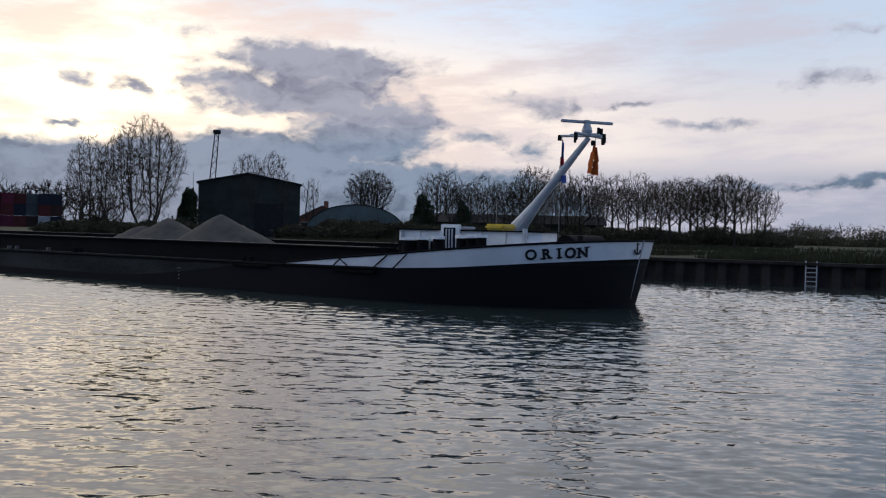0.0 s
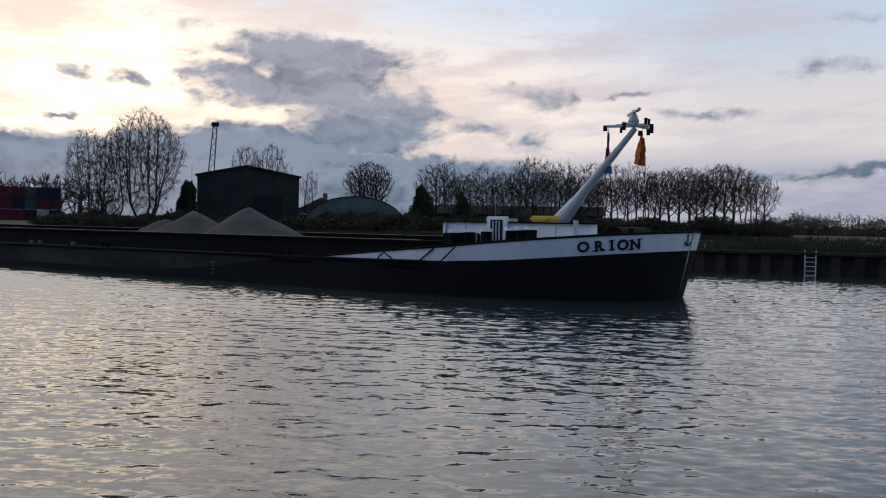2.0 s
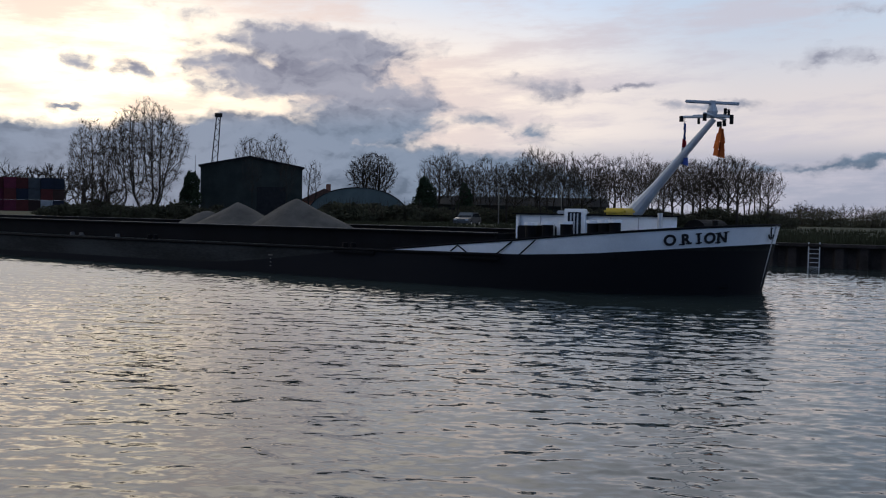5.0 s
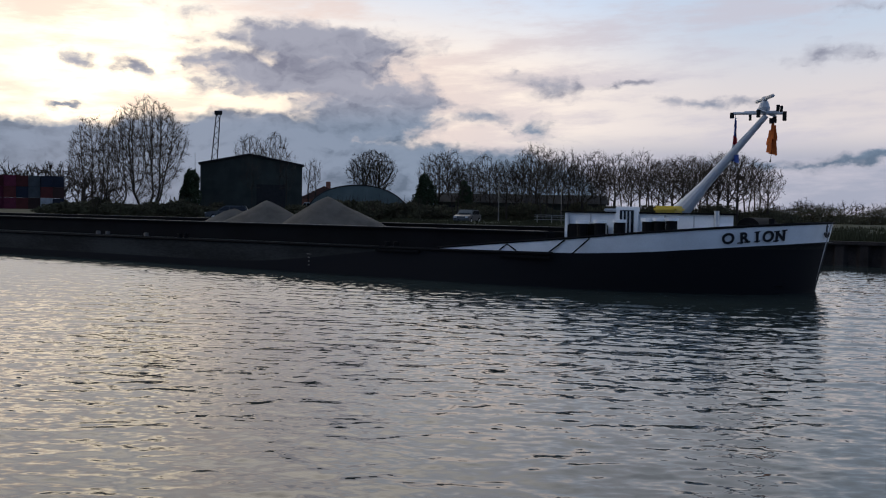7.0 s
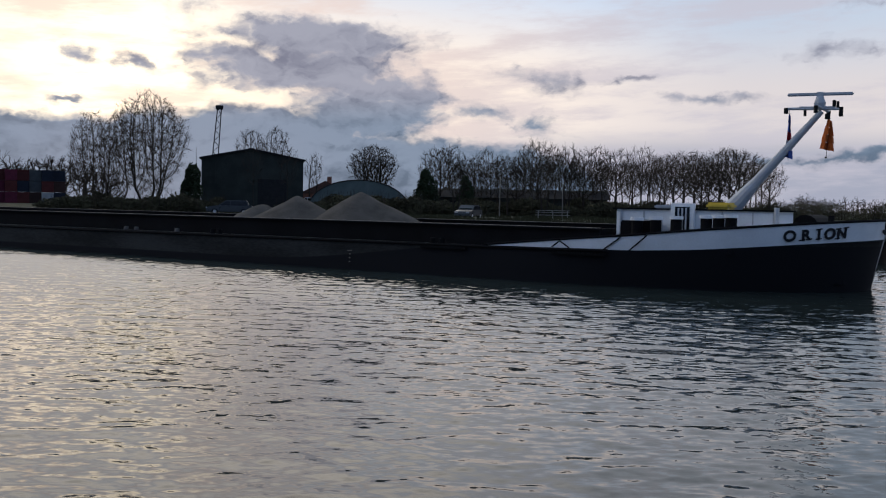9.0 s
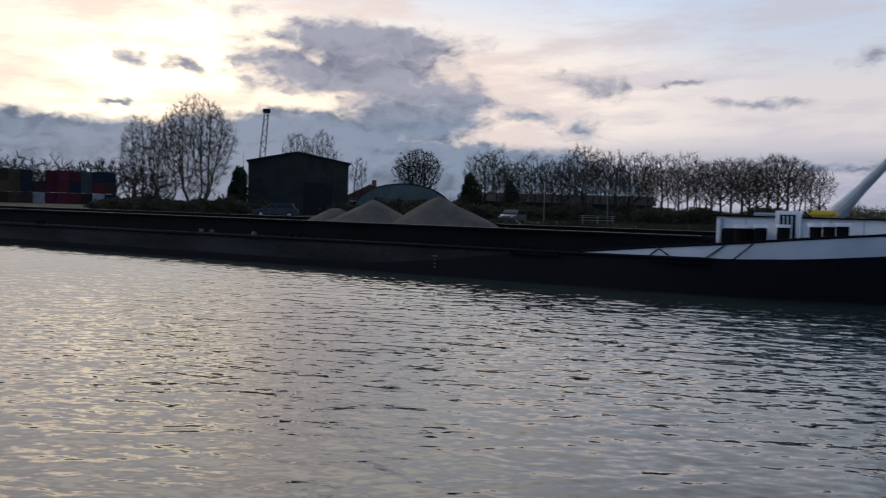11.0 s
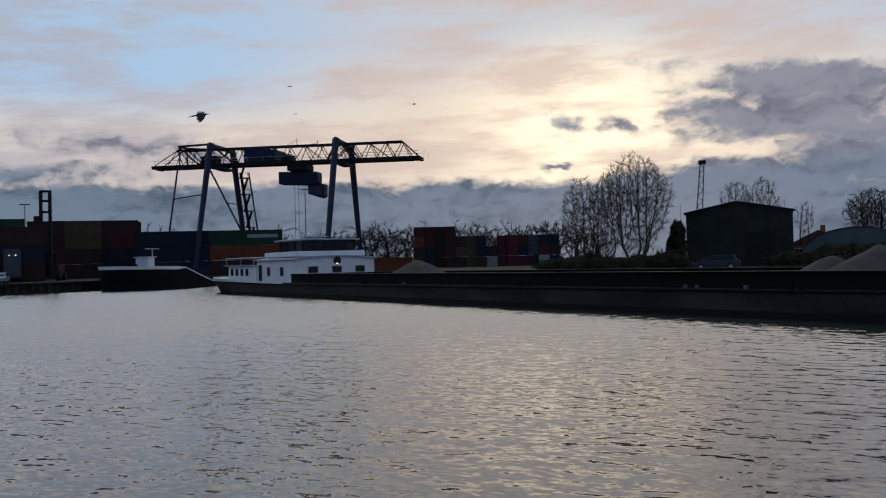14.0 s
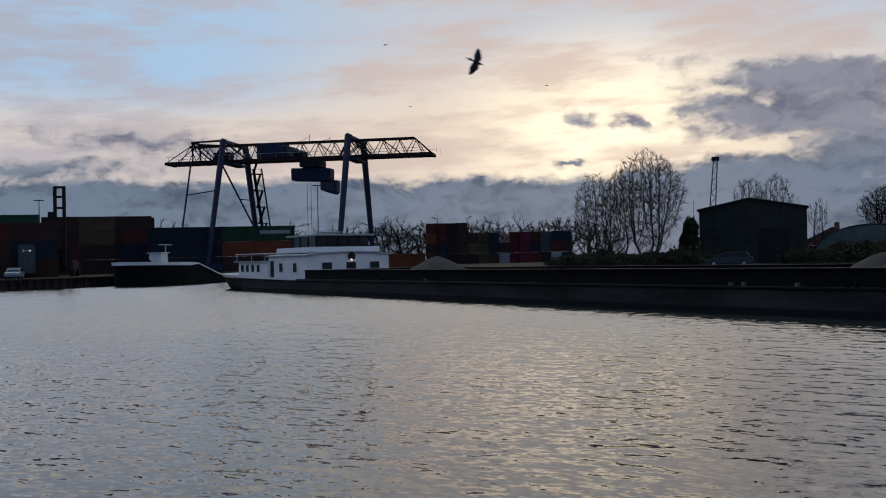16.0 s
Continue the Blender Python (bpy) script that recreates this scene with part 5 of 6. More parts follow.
post(-3.15, 108, 4.6, "slim grey pole on the bank")
post(-6.85, 108, 4.4, "slim grey pole on the bank")
post(36.62, 215, 18.2, "tall yard floodlight post", 1.1, 0.14)
post(52.0, 190, 13.6, "tall yard floodlight post", 0.9, 0.12)


def build_bench():
    b = thing("picnic_bench", facing(-6.3, 107), "weathered wooden bench on the bank", "bench")
    for z, y in ((0.45, 0), (0.75, 0.25), (0.95, 0.27)):
        bm = B()
        box(bm, -1.9, 1.9, y - 0.16, y + 0.16, z, z + 0.06, 0.015)
        part("plank", bm, "concrete", b)
    for x in (-1.6, 0, 1.6):
        bm = B()
        box(bm, x - 0.05, x + 0.05, -0.1, 0.4, 0, 0.95, 0.01)
        part("leg", bm, "concrete", b)


build_bench()


def build_ladder():
    n = (EAST - CORNER).normalized()
    m = Matrix.Translation((19.8, 51.6, 0)) @ Vector((n.x, n.y, 0)).to_track_quat("X", "Z").to_matrix().to_4x4()
    l = thing("quay_ladder", m, "pale galvanised ladder on the sheet-pile wall", "ladder")
    for x in (-0.28, 0.28):
        bm = B()
        tube(bm, (x, 0, -0.4), (x, 0, 1.38), 0.035, n=8)
        part("rail", bm, "steel", l)
    for i in range(7):
        bm = B()
        tube(bm, (-0.28, 0, -0.2 + i * 0.24), (0.28, 0, -0.2 + i * 0.24), 0.022, n=6)
        part("rung", bm, "steel", l)


build_ladder()


# ---- container yard ----
def container_mesh(length):
    bm = B()
    w, h = 2.44, 2.55
    box(bm, -length / 2, length / 2, -w / 2, w / 2, 0.02, h)
    for s in (-1, 1):
        n = int(length / 0.56)
        for i in range(n):
            x = -length / 2 + 0.3 + i * (length - 0.6) / (n - 1)
            box(bm, x - 0.11, x + 0.11, min(s * w / 2, s * (w / 2 + 0.035)), max(s * w / 2, s * (w / 2 + 0.035)), 0.2, h - 0.15)
    for x in (-length / 2, length / 2):
        for y in (-w / 2, w / 2):
            box(bm, x - 0.08, x + 0.08, y - 0.08, y + 0.08, 0, h + 0.04)
    return mesh_of("container", bm)


BOX20, BOX40 = container_mesh(6.06), container_mesh(12.19)


def container(m, col, long=False, sign=False):
    src = BOX40 if long else BOX20
    ob = new("shipping_container", src.copy())
    ob.data.materials.clear()
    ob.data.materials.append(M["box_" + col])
    ob.matrix_basis = m
    words = {"ochre": "ochre yellow", "orangebox": "orange", "palebox": "pale grey", "grey": "grey", "magenta": "magenta red"}.get(col, col)
    tagged(ob, words + " ribbed steel shipping container stacked in the yard", "container", "container stacks")
    if sign:
        bm = B()
        box(bm, 0.2, 5.4, -1.275, -1.265, 1.2, 1.8)
        part("sign_bar", bm, "box_palebox", ob, "pale illegible lettering bar")
    return ob


def stack(az, d, turn, cols, long=False, signs=()):
    """Columns of containers; each string holds the colours from the ground up."""
    p = ground_at(az, d)
    base = pose(p.x, p.y, p.z, 0, 0, turn)
    step = 12.4 if long else 6.25
    for i, col in enumerate(cols):
        for k, c in enumerate(col):
            container(base @ pose(i * step, 0, k * 2.6), c, long, (i, k) in signs)


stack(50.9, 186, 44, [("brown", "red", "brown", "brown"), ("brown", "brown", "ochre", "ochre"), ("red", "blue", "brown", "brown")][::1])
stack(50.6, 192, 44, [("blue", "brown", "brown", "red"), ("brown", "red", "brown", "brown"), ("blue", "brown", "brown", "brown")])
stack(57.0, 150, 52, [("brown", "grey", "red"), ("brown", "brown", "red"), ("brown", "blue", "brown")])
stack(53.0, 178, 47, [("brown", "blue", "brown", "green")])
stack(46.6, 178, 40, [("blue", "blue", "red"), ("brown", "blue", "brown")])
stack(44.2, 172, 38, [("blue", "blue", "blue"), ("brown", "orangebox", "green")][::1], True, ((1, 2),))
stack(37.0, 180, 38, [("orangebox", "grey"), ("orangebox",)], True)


def end_stacks(az, d, cols):
    """Columns of containers whose ends face the water."""
    p = ground_at(az, d)
    base = pose(p.x, p.y, p.z, 0, 0, az - 3)
    for i, col in enumerate(cols):
        for k, c in enumerate(col):
            container(base @ pose(i * 2.62, 0.6 * ((i * 7) % 3), k * 2.6, 0, 0, 90), c)


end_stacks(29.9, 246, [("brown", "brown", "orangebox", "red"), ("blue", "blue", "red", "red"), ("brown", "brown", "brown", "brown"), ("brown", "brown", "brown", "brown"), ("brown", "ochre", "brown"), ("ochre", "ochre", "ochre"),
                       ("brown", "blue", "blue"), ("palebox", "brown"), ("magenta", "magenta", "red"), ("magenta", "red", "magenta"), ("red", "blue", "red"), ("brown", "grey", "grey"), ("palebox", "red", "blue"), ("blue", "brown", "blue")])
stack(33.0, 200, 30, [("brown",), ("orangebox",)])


def build_forklift():
    f = thing("container_forklift", pose(*ground_at(50.95, 150), 0, 0, 40), "tall dark container forklift with raised mast among the stacks", "forklift")
    for x in (-0.62, 0.62):
        bm = B()
        box(bm, x - 0.22, x + 0.22, -0.25, 0.25, 0.4, 13.1, 0.03)
        part("mast_rail", bm, "roof", f)
    for z in (3, 6.5, 8.2, 9.8, 11.4, 12.8):
        bm = B()
        box(bm, -0.62, 0.62, -0.18, 0.18, z, z + 0.32, 0.02)
        part("crossbar", bm, "roof", f)
    bm = B()
    box(bm, -1.6, -0.9, -0.3, 0.3, 8.6, 9.4, 0.05)
    part("carriage", bm, "roof", f)
    bm = B()
    box(bm, -1.6, 1.6, 0.4, 5.4, 0.7, 2.3, 0.15)
    part("body", bm, "box_brown", f)
    bm = B()
    box(bm, -0.8, 0.8, 1.6, 3.2, 2.3, 4.0, 0.1)
    part("cab", bm, "glass", f)
    for x in (-1.5, 1.5):
        for y in (0.6, 4.8):
            bm = B()
            tube(bm, (x - 0.3, y, 0.75), (x + 0.3, y, 0.75), 0.75, n=18)
            part("wheel", bm, "rubber", f)
    s = thing("yard_truck", pose(*ground_at(52.66, 146), 0, 0, 52), "dark yard truck with lit headlamps", "truck")
    bm = B()
    box(bm, -1.2, 1.2, 0, 5.5, 0.6, 3.0, 0.1)
    part("body", bm, "roof", s)
    bm = B()
    box(bm, -1.1, 1.1, -1.6, 0, 0.6, 4.6, 0.12)
    part("cab", bm, "cardark", s)
    for x in (-1.1, 1.1):
        for y in (-0.8, 4.5):
            bm = B()
            tube(bm, (x - 0.18, y, 0.5), (x + 0.18, y, 0.5), 0.5, n=16)
            part("wheel", bm, "rubber", s)
    for x in (-0.42, 0.42):
        bm = B()
        tube(bm, (x, -1.7, 3.75), (x, -1.6, 3.75), 0.07, n=10)
        part("headlamp", bm, "lamp", s, "small lit white lamp")


build_forklift()


def build_gantry():
    g = thing("gantry_crane", pose(-107.6, 139.15, 0, 0, 0, 20.26), "dark blue container gantry crane with brown truss girder", "crane")
    zb, zt, x0, x1 = 20.75, 24.3, -24.4, 24.7
    # girder
    for y in (-1.7, 1.7):
        bm = B()
        box(bm, x0, x1, y - 0.28, y + 0.28, zb + 0.1, zb + 0.65, 0.04)
        gi = part("bottom_girder", bm, "cranetruss", g, "rust-brown box girder")
        bm = B()
        box(bm, x0 + 4.2, x1 - 3.0, y * 0.55 - 0.14, y * 0.55 + 0.14, zt - 0.28, zt, 0.03)
        part("top_chord", bm, "cranetruss", g)
    bays = 14
    xs = [x0 + 4.2 + (x1 - 3.0 - x0 - 4.2) * i / bays for i in range(bays + 1)]
    for y in (-1.7, 1.7):
        for i, x in enumerate(xs):
            for dx in (-1.5, 1.5):
                if x0 + 0.3 < x + dx < x1 - 0.2:
                    bm = B()
                    tube(bm, (x, y * 0.55, zt - 0.2), (x + dx, y, zb + 0.6), 0.075, n=6)
                    part("lattice_bar", bm, "cranetruss", g)
            if i % 2 == 0 and i < bays:
                bm = B()
                tube(bm, (x, y * 0.55, zt - 0.2), (x + 3.5, y, zb + 0.6), 0.06, n=5)
                part("lattice_bar", bm, "cranetruss", g)
        bm = B()
        tube(bm, (xs[0], y * 0.55, zt - 0.2), (x0 + 0.2, y, zb + 0.7), 0.09, n=6)
        part("end_stay", bm, "cranetruss", g)
        bm = B()
        tube(bm, (xs[-1], y * 0.55, zt - 0.2), (x1 - 0.2, y, zb + 0.7), 0.09, n=6)
        part("end_stay", bm, "cranetruss", g)
        bm = B()
        tube(bm, (x0, y * 1.25, zb + 1.5), (x1, y * 1.25, zb + 1.5), 0.035, n=4)
        part("walkway_rail", bm, "steel", g)
        for k in range(18):
            bm = B()
            xx = x0 + 0.5 + k * 2.92
            tube(bm, (xx, y * 1.25, zb + 0.6), (xx, y * 1.25, zb + 1.5), 0.03, n=4)
            part("rail_post", bm, "steel", g)
    for x in (x0, x1, -12, 11):
        bm = B()
        box(bm, x - 0.3, x + 0.3, -2.1, 2.1, zb + 0.05, zb + 0.6, 0.03)
        part("cross_beam", bm, "cranetruss", g)
    # portal frames
    for x, sgn in ((-12.0, -1), (10.8, 1)):
        for s in (-1, 1):
            bm = B()
            top, foot = Vector((x, s * 5.4, 24.6)), Vector((x - 0.2, s * 13.0, GROUND + 1.0))
            tube(bm, foot, top, 0.44, 0.62, 4)
            part("leg", bm, "crane", g, "dark blue box-section leg")
            bm = B()
            box(bm, x - 2.6, x + 2.2, s * 13 - 0.5, s * 13 + 0.5, GROUND + 0.2, GROUND + 1.4, 0.08)
            bg = part("bogie", bm, "crane", g)
            for k in range(4):
                bm = B()
                tube(bm, (x - 2.1 + k * 1.25, s * 13 - 0.2, GROUND + 0.32), (x - 2.1 + k * 1.25, s * 13 + 0.2, GROUND + 0.32), 0.32, n=14)
                part("wheel", bm, "rubber", bg)
        bm = B()
        box(bm, x - 0.42, x + 0.42, -5.6, 5.6, 24.05, 24.6, 0.06)
        part("portal_beam", bm, "crane", g)
        for s in (-1, 1):
            for dx in (-2.6, 2.6):
                bm = B()
                tube(bm, (x, s * 4.4, 24.5), (x + dx, s * 1.7, zb + 0.7), 0.13, n=5)
                part("knee_brace", bm, "cranetruss", g)
        bm = B()
        box(bm, x - 0.9, x + 0.9, -3.4, 3.4, zb - 0.4, zb + 0.02, 0.04)
        part("saddle", bm, "crane", g)
    # slender stay legs and braces of the fixed frame
    for (xa, ya, za), (xb, yb, zb2), r in (((-19.4, -2.6, 20.8), (-18.0, -12.5, 1.4), 0.17), ((-13.6, -2.6, 20.8), (-8.8, 12.0, 1.4), 0.17),
                                           ((-18.9, -6.0, 14.9), (-12.1, -8.7, 15.4), 0.11), ((-18.5, -9.0, 7.9), (-12.1, -11.0, 8.0), 0.11),
                                           ((-12.1, 2.8, 14.5), (-11.9, 9.0, 14.6), 0.1), ((-10.4, 7.4, 7.6), (-12.0, 11.2, 7.6), 0.1)):
        bm = B()
        tube(bm, (xa, ya, za), (xb, yb, zb2), r, n=6)
        part("stay_leg", bm, "crane", g)
    # head frame of the fixed portal
    for s in (-1, 1):
        for p, q, r in (((-19.4, s * 1.7, 20.9), (-19.4, s * 1.7, 24.9), 0.16), ((-19.4, s * 1.7, 24.8), (-12.0, s * 5.2, 24.5), 0.2), ((-19.4, s * 1.7, 24.6), (-15.6, s * 1.7, 21.2), 0.13),
                        ((-12.2, s * 4.8, 24.3), (-15.6, s * 1.7, 21.2), 0.13), ((-12.0, s * 5.0, 24.3), (-9.0, s * 1.7, 21.2), 0.13), ((10.8, s * 5.0, 24.3), (8.4, s * 1.7, 21.2), 0.12), ((10.8, s * 5.0, 24.3), (13.4, s * 1.7, 21.2), 0.12)):
            bm = B()
            tube(bm, p, q, r, n=6)
            part("head_brace", bm, "cranetruss", g)
    bm = B()
    box(bm, -19.6, -19.2, -1.9, 1.9, 24.6, 24.95, 0.03)
    part("head_beam", bm, "cranetruss", g)
    bm = B()
    box(bm, -15.6, -12.6, -1.2, 1.2, 21.4, 22.9, 0.05)
    part("drive_housing", bm, "roof", g)
    # stair tower on the far leg
    bm = B()
    tube(bm, (-9.9, 8.2, 20.6), (-9.3, 14.2, 1.4), 0.16, n=5)
    part("stair_mast", bm, "roof", g)
    bm = B()
    tube(bm, (-11.5, 8.2, 20.6), (-10.9, 14.2, 1.4), 0.3, n=5)
    part("stair_mast", bm, "roof", g)
    for k in range(6):
        z = 4.0 + k * 3.1
        y = 13.4 - k * 0.98
        bm = B()
        box(bm, -11.9, -9.9, y - 0.8, y + 0.8, z, z + 0.14, 0.02)
        pf = part("stair_landing", bm, "roof", g)
        bm = B()
        for xx in (-11.8, -10.0):
            tube(bm, (xx, y - 0.75, z), (xx, y - 0.75, z + 1.0), 0.035, n=4)
        tube(bm, (-11.8, y - 0.75, z + 1.0), (-10.0, y - 0.75, z + 1.0), 0.035, n=4)
        part("guard_rail", bm, "roof", pf)
        bm = B()
        tube(bm, (-11.7, y, z), (-10.3, y - 0.9, z + 3.0), 0.28, n=4)
        part("stair_flight", bm, "roof", g)
    # machinery house, trolley, operator's cab
    for a, b, c, d in ((-7.2, -3.3, 21.5, 24.2), (-3.4, -1.6, 21.5, 23.6)):
        bm = B()
        box(bm, a, b, -1.8, 1.8, c, d, 0.06)
        part("machinery_house", bm, "crane", g, "dark blue machinery house on the girder")
    bm = B()
    box(bm, -1.5, -0.2, -1.82, 1.5, 21.6, 23.2, 0.04)
    part("switch_cabinet", bm, "box_grey", g)
    bm = B()
    box(bm, -0.2, 1.4, -1.7, 1.7, 21.5, 22.6, 0.05)
    part("winch", bm, "roof", g)
    bm = B()
    box(bm, 0.9, 4.6, -2.2, 2.2, 19.6, 20.8, 0.05)
    part("trolley", bm, "roof", g)
    bm = B()
    prism(bm, [(-0.9, 17.3), (5.8, 17.0), (6.3, 17.4), (6.3, 19.3), (-0.9, 19.5)], 3.0, "y", -1.5)
    bmesh.ops.bevel(bm, geom=bm.edges[:], offset=0.08, segments=2, affect="EDGES")
    part("spreader_house", bm, "crane", g, "hanging dark blue trolley house")
    bm = B()
    prism(bm, [(4.4, 15.4), (6.8, 14.6), (7.4, 15.0), (7.4, 17.1), (4.4, 17.2)], 2.2, "y", -1.1)
    cabp = part("operator_cab", bm, "crane", g, "operator's cab with dark glass")
    bm = B()
    prism(bm, [(4.7, 15.7), (6.6, 15.1), (7.0, 15.4), (7.0, 16.7), (4.7, 16.8)], 0.05, "y", -1.16)
    part("pane", bm, "glass", cabp)
    for x in (1.6, 2.3):
        bm = B()
        tube(bm, (x, 0, 17.2), (x, 0, 7.0), 0.035, n=4)
        part("hoist_rope", bm, "rubber", g)
    for x, z in ((2.2, 25.6), (6.0, 25.0)):
        bm = B()
        tube(bm, (x, 0, 24.3), (x, 0, z), 0.05, n=4)
        tube(bm, (x - 2.2, 0, 24.2), (x, 0, z - 0.3), 0.03, n=4)
        part("aerial", bm, "roof", g)
    for k in range(5):
        bm = B()
        tube(bm, (0.8 + k * 0.9, -1.4, 19.5), (0.8 + k * 0.9, -1.4, 20.4), 0.04, n=4)
        part("rail_post", bm, "steel", g)


build_gantry()


# ---- the moored barge at the container quay ----
def build_moored():
    s = thing("moored_barge", pose(-95.5, 86.5, 0, 0, 0, -82), "moored barge with white bow bulwark beside the container quay", "barge")

    def half(x):
        return 4.0 * math.sqrt(max(0.0, 1 - ((x + 8) / 8) ** 2.6)) + 0.05 if x > -8 else 4.05

    def top(x):
        return 2.95 + 0.12 * (x + 8) / 8 if x > -11 else max(0.85, 2.85 - (-11 - x) * 0.32)
    xs = [-8 * (1 - math.cos(math.pi / 2 * i / 10)) for i in range(11)] + [-9.5, -11, -12.5, -14, -15.5, -17.5, -24, -34, -44]

    def shell(a, b, out):
        bm = B()
        rows = []
        for x in xs:
            k = max(0, 1 + x / 8)
            rows.append([bm.verts.new((x, sg * (half(x) * (1 - 0.3 * k * (1 - z / 3)) + out), z)) for sg, z in ((-1, a(x)), (-1, b(x)), (1, b(x)), (1, a(x)))])
        for p, q in zip(rows, rows[1:]):
            for i in (0, 2):
                bm.faces.new((p[i], p[i + 1], q[i + 1], q[i]))
        bm.faces.new(rows[0])
        bm.faces.new(rows[-1])
        return bm
    part("hull", shell(lambda x: top(x) - (0.42 if x > -11 else 0.14), lambda x: -0.6, 0), "black", s)
    part("bulwark", shell(top, lambda x: top(x) - (0.42 if x > -11 else 0.14), 0.01), "white", s, "white bow bulwark")
    bm = B()
    prism(bm, [(-40, -3.6), (-9, -3.6), (-2, -2.0), (-2, 2.0), (-9, 3.6), (-40, 3.6)], 0.1, "z", 0.7)
    part("deck", bm, "deck", s)
    bm = B()
    box(bm, -8.4, -6.9, -1.0, 1.0, 0.8, 4.2, 0.08)
    cb = part("bow_cabin", bm, "white", s)
    bm = B()
    box(bm, -8.6, -6.7, -1.2, 1.2, 4.2, 4.3, 0.02)
    part("roof", bm, "white", cb)
    bm = B()
    box(bm, -8.2, -7.1, -1.03, -1.0, 3.2, 3.9)
    part("pane", bm, "glass", cb)
    bm = B()
    tube(bm, (-9.2, 0, 0.8), (-9.2, 0, 5.4), 0.08, n=6)
    box(bm, -10.6, -7.8, -0.1, 0.1, 5.3, 5.42, 0.02)
    part("mast", bm, "mast", s)
    for x in (-5.5, -3.5, -10.5):
        bm = B()
        tube(bm, (x, -1.2, 0.8), (x, -1.2, 3.3), 0.22, n=10)
        part("bollard", bm, "black", s)
    bm = B()
    box(bm, -6.9, -5.9, -3.2, -0.6, 2.6, 3.3, 0.05)
    part("winch", bm, "black", s)


build_moored()


# ---- birds ----
def build_bird(name, m, label, k=1.0):
    b = thing(name, m, label, "bird")
    bm = B()
    prof = [(0.62, 0.012), (0.45, 0.03), (0.36, 0.07), (0.18, 0.10), (-0.05, 0.11), (-0.28, 0.07), (-0.45, 0.03)]
    for (xa, ra), (xb, rb) in zip(prof, prof[1:]):
        tube(bm, (xa * k, 0, 0), (xb * k, 0, 0), ra * k, rb * k, 8)
    part("body", bm, "bird", b)
    bm = B()
    for y in (-0.03, 0.03):
        tube(bm, (-0.4 * k, y * k, -0.02 * k), (-0.85 * k, y * k, -0.04 * k), 0.014 * k, n=5)
    part("leg", bm, "bird", b)
    bm = B()
    prism(bm, [(-0.3 * k, -0.05 * k), (-0.3 * k, 0.05 * k), (-0.6 * k, 0.12 * k), (-0.6 * k, -0.12 * k)], 0.015 * k, "z")
    part("tail", bm, "bird", b)
    wings = []
    for s in (-1, 1):
        bm = B()
        outline = [(0.22, 0), (0.30, 0.28), (0.22, 0.50), (0.06, 0.80), (-0.12, 0.96), (-0.20, 0.90), (-0.24, 0.72), (-0.30, 0.45), (-0.27, 0.2), (-0.22, 0)]
        prism(bm, [(x * k, s * y * k) for x, y in outline], 0.02 * k, "z", 0.0)
        wings.append(part("wing", bm, "bird", b, at=pose(0, s * 0.07 * k, 0.05 * k)))
    return b, wings


heron, heron_wings = build_bird("heron", pose(-60, 28, 6), "dark heron flying with slow wing beats above the yard", 0.9)
gulls = [build_bird("gull", pose(-60, 100, 30 + 4 * i), "small distant gull gliding", 0.65) for i in range(3)]


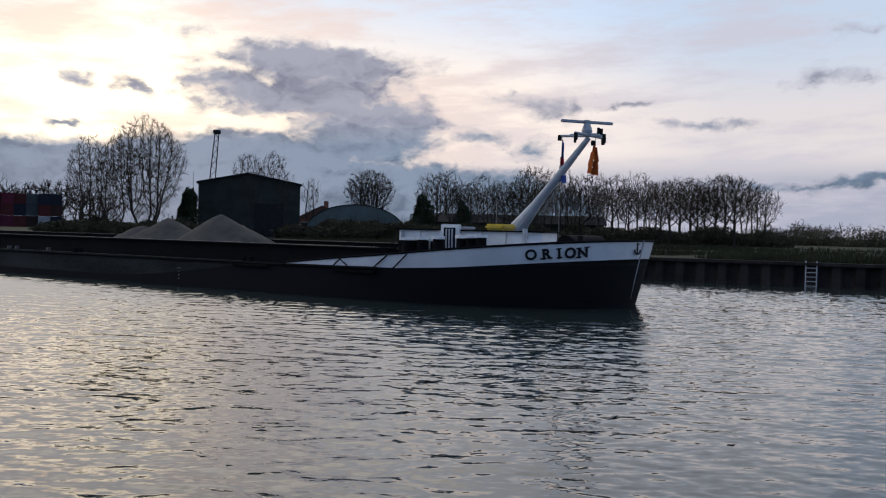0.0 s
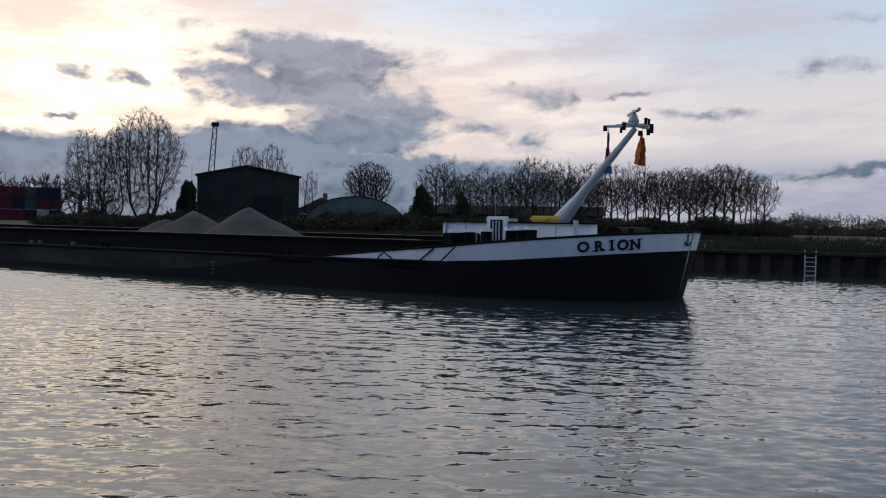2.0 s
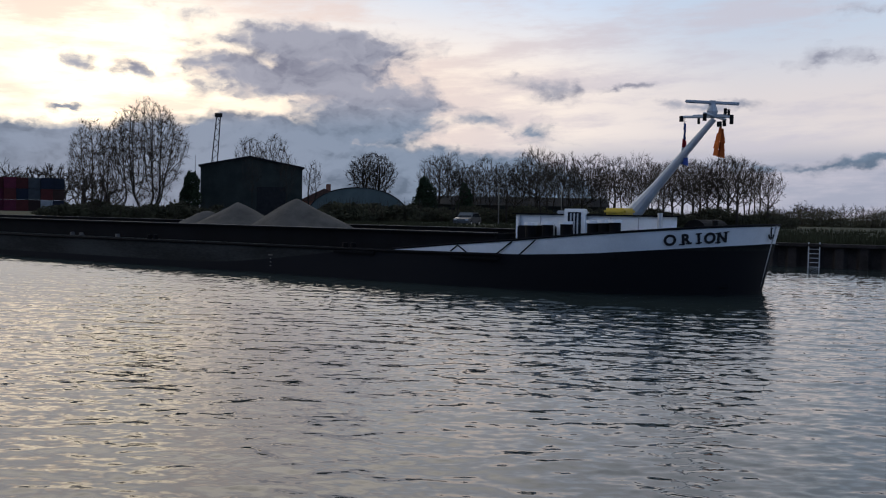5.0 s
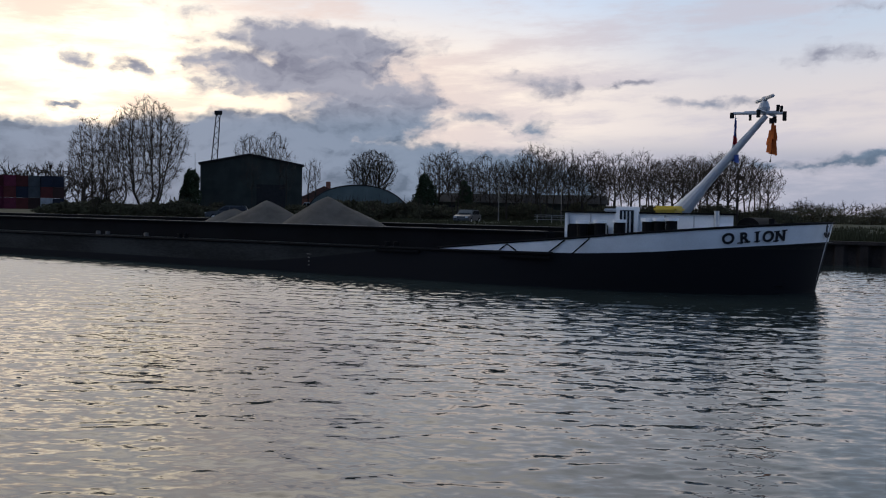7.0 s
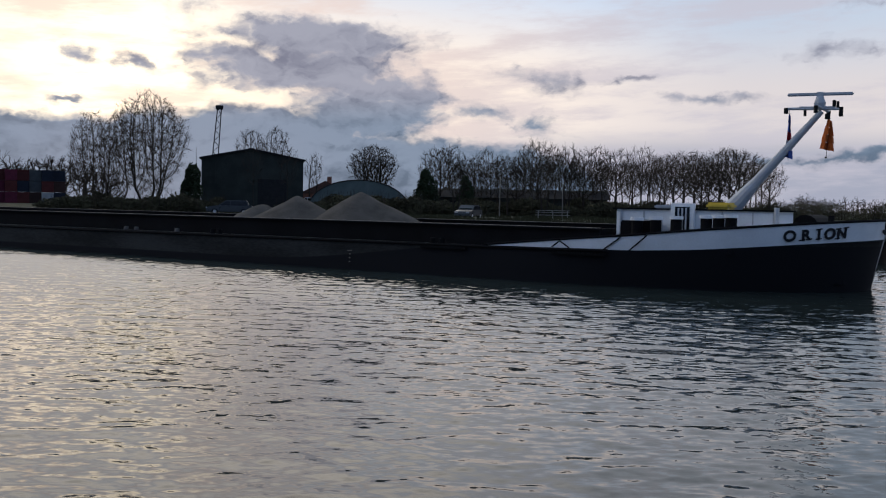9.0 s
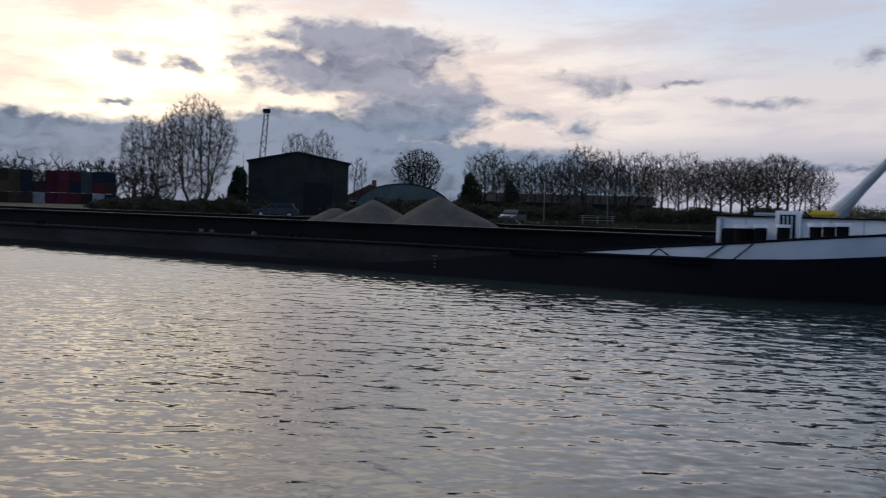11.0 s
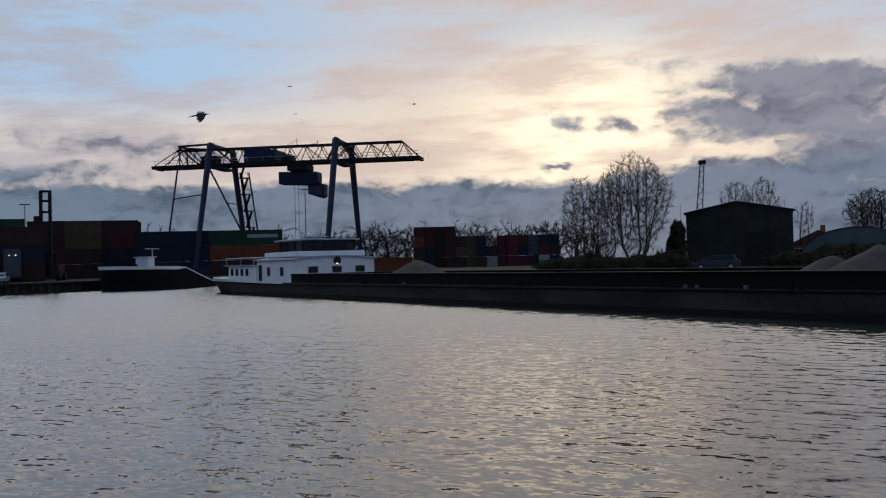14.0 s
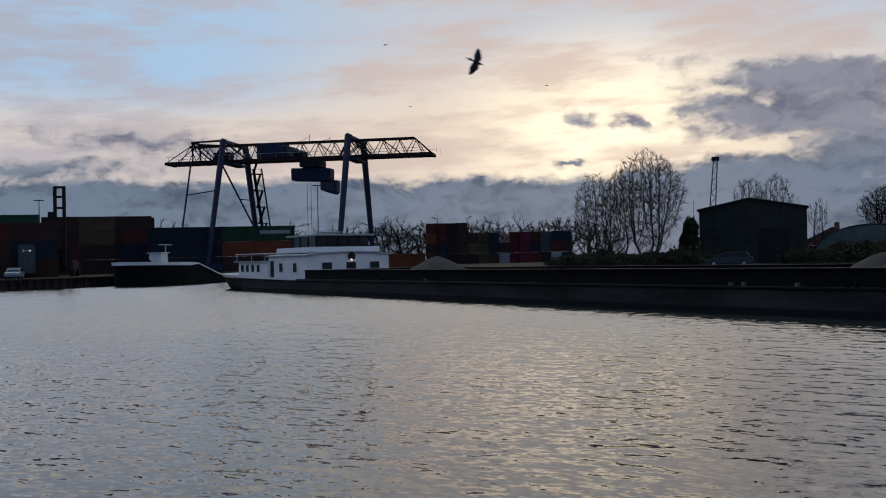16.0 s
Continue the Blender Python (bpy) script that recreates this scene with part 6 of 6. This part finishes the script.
# ---- what moves ----
def motions():
    walk(ship, [
        (0.0, pose(7.34, 33.92, 0, 0, 0, -35.42)),
        (2.0, pose(9.04, 33.55, 0, 0, 0, -34.65)),
        (4.0, pose(10.75, 33.17, 0, 0, 0, -33.88)),
        (6.0, pose(12.47, 32.77, 0, 0, 0, -33.10)),
        (8.0, pose(14.21, 32.37, 0, 0, 0, -32.31)),
        (10.0, pose(15.95, 31.95, 0, 0, 0, -31.51)),
        (12.0, pose(17.71, 31.52, 0, 0, 0, -30.71)),
        (14.0, pose(19.47, 31.08, 0, 0, 0, -29.89)),
        (16.0, pose(21.25, 30.63, 0, 0, 0, -29.07)),
    ])
    walk(water_sheet, [(0.0, pose(0, 0, 0)), (16.0, pose(2.4, -2.0, 0))])
    walk(radar, [(0.4 * k, pose(-2.62, 0, 6.68, 0, 0, RADAR0 - RADAR_RATE * 0.4 * k)) for k in range(41)])
    walk(pennant, [(t, pose(-2.3, 0, 5.85, 0, 0, a)) for t, a in ((0.0, 55), (1.0, 70), (2.4, 48), (3.5, 78), (5.0, 50), (6.5, 18), (7.1, 62), (7.7, 12), (8.2, 8), (9.5, 40), (10.5, 60), (12.0, 35), (14.0, 60), (16.0, 45))])
    flight = ((0.0, -112, -6, 3.5), (11.0, -55, 34, 7.5), (13.0, -44.4, 42.6, 9.3), (13.6, -42.6, 44.3, 11.1), (14.2, -40.7, 45.7, 12.6), (14.6, -38.8, 47.1, 13.8),
              (15.0, -36.2, 48.9, 14.7), (15.4, -33.4, 50.8, 14.9), (16.0, -27.6, 54.1, 15.0))
    bank = (10, 10, 10, 20, 34, 44, 62, 76, 84)
    lean = (0, 0, 0, 0, 0, 0, 4, 12, 30)
    walk(heron, [(t, Matrix.Translation((x, y, z)) @ Matrix.Rotation(radians(a), 4, Vector((x, y, z - EYE))) @ pose(0, 0, 0, r, -8, 40)) for (t, x, y, z), r, a in zip(flight, bank, lean)])
    for wing, s in zip(heron_wings, (-1, 1)):
        rows = []
        for k in range(161):
            t = k * 0.1
            a = 34 * math.sin(2 * math.pi * (t - 15.05) / 0.5) + 8
            rows.append((t, pose(0, s * 0.07, 0.05, s * a, 0, 0)))
        walk(wing, rows)
    for i, (bird, wings) in enumerate(gulls):
        a, b, c = (((-230, 30, 24), (-88, 121, 31), (-80, 126, 36)), ((-250, 60, 30), (-105, 147, 31), (-92, 153, 31)), ((-240, 90, 30), (-86, 160, 33), (-70, 166, 34.5)))[i]
        walk(bird, [(0.0, pose(*a, 10, 0, 30)), (14.5, pose(*b, 10, 0, 30)), (16.0, pose(*c, 10, 0, 30))])
        for wing, s in zip(wings, (-1, 1)):
            walk(wing, [(t * 0.2, pose(0, s * 0.045, 0.03, s * (12 + 22 * math.sin(2.4 * t + i)), 0, 0)) for t in range(81)])


RADAR0, RADAR_RATE = 235.0, 145.2
motions()
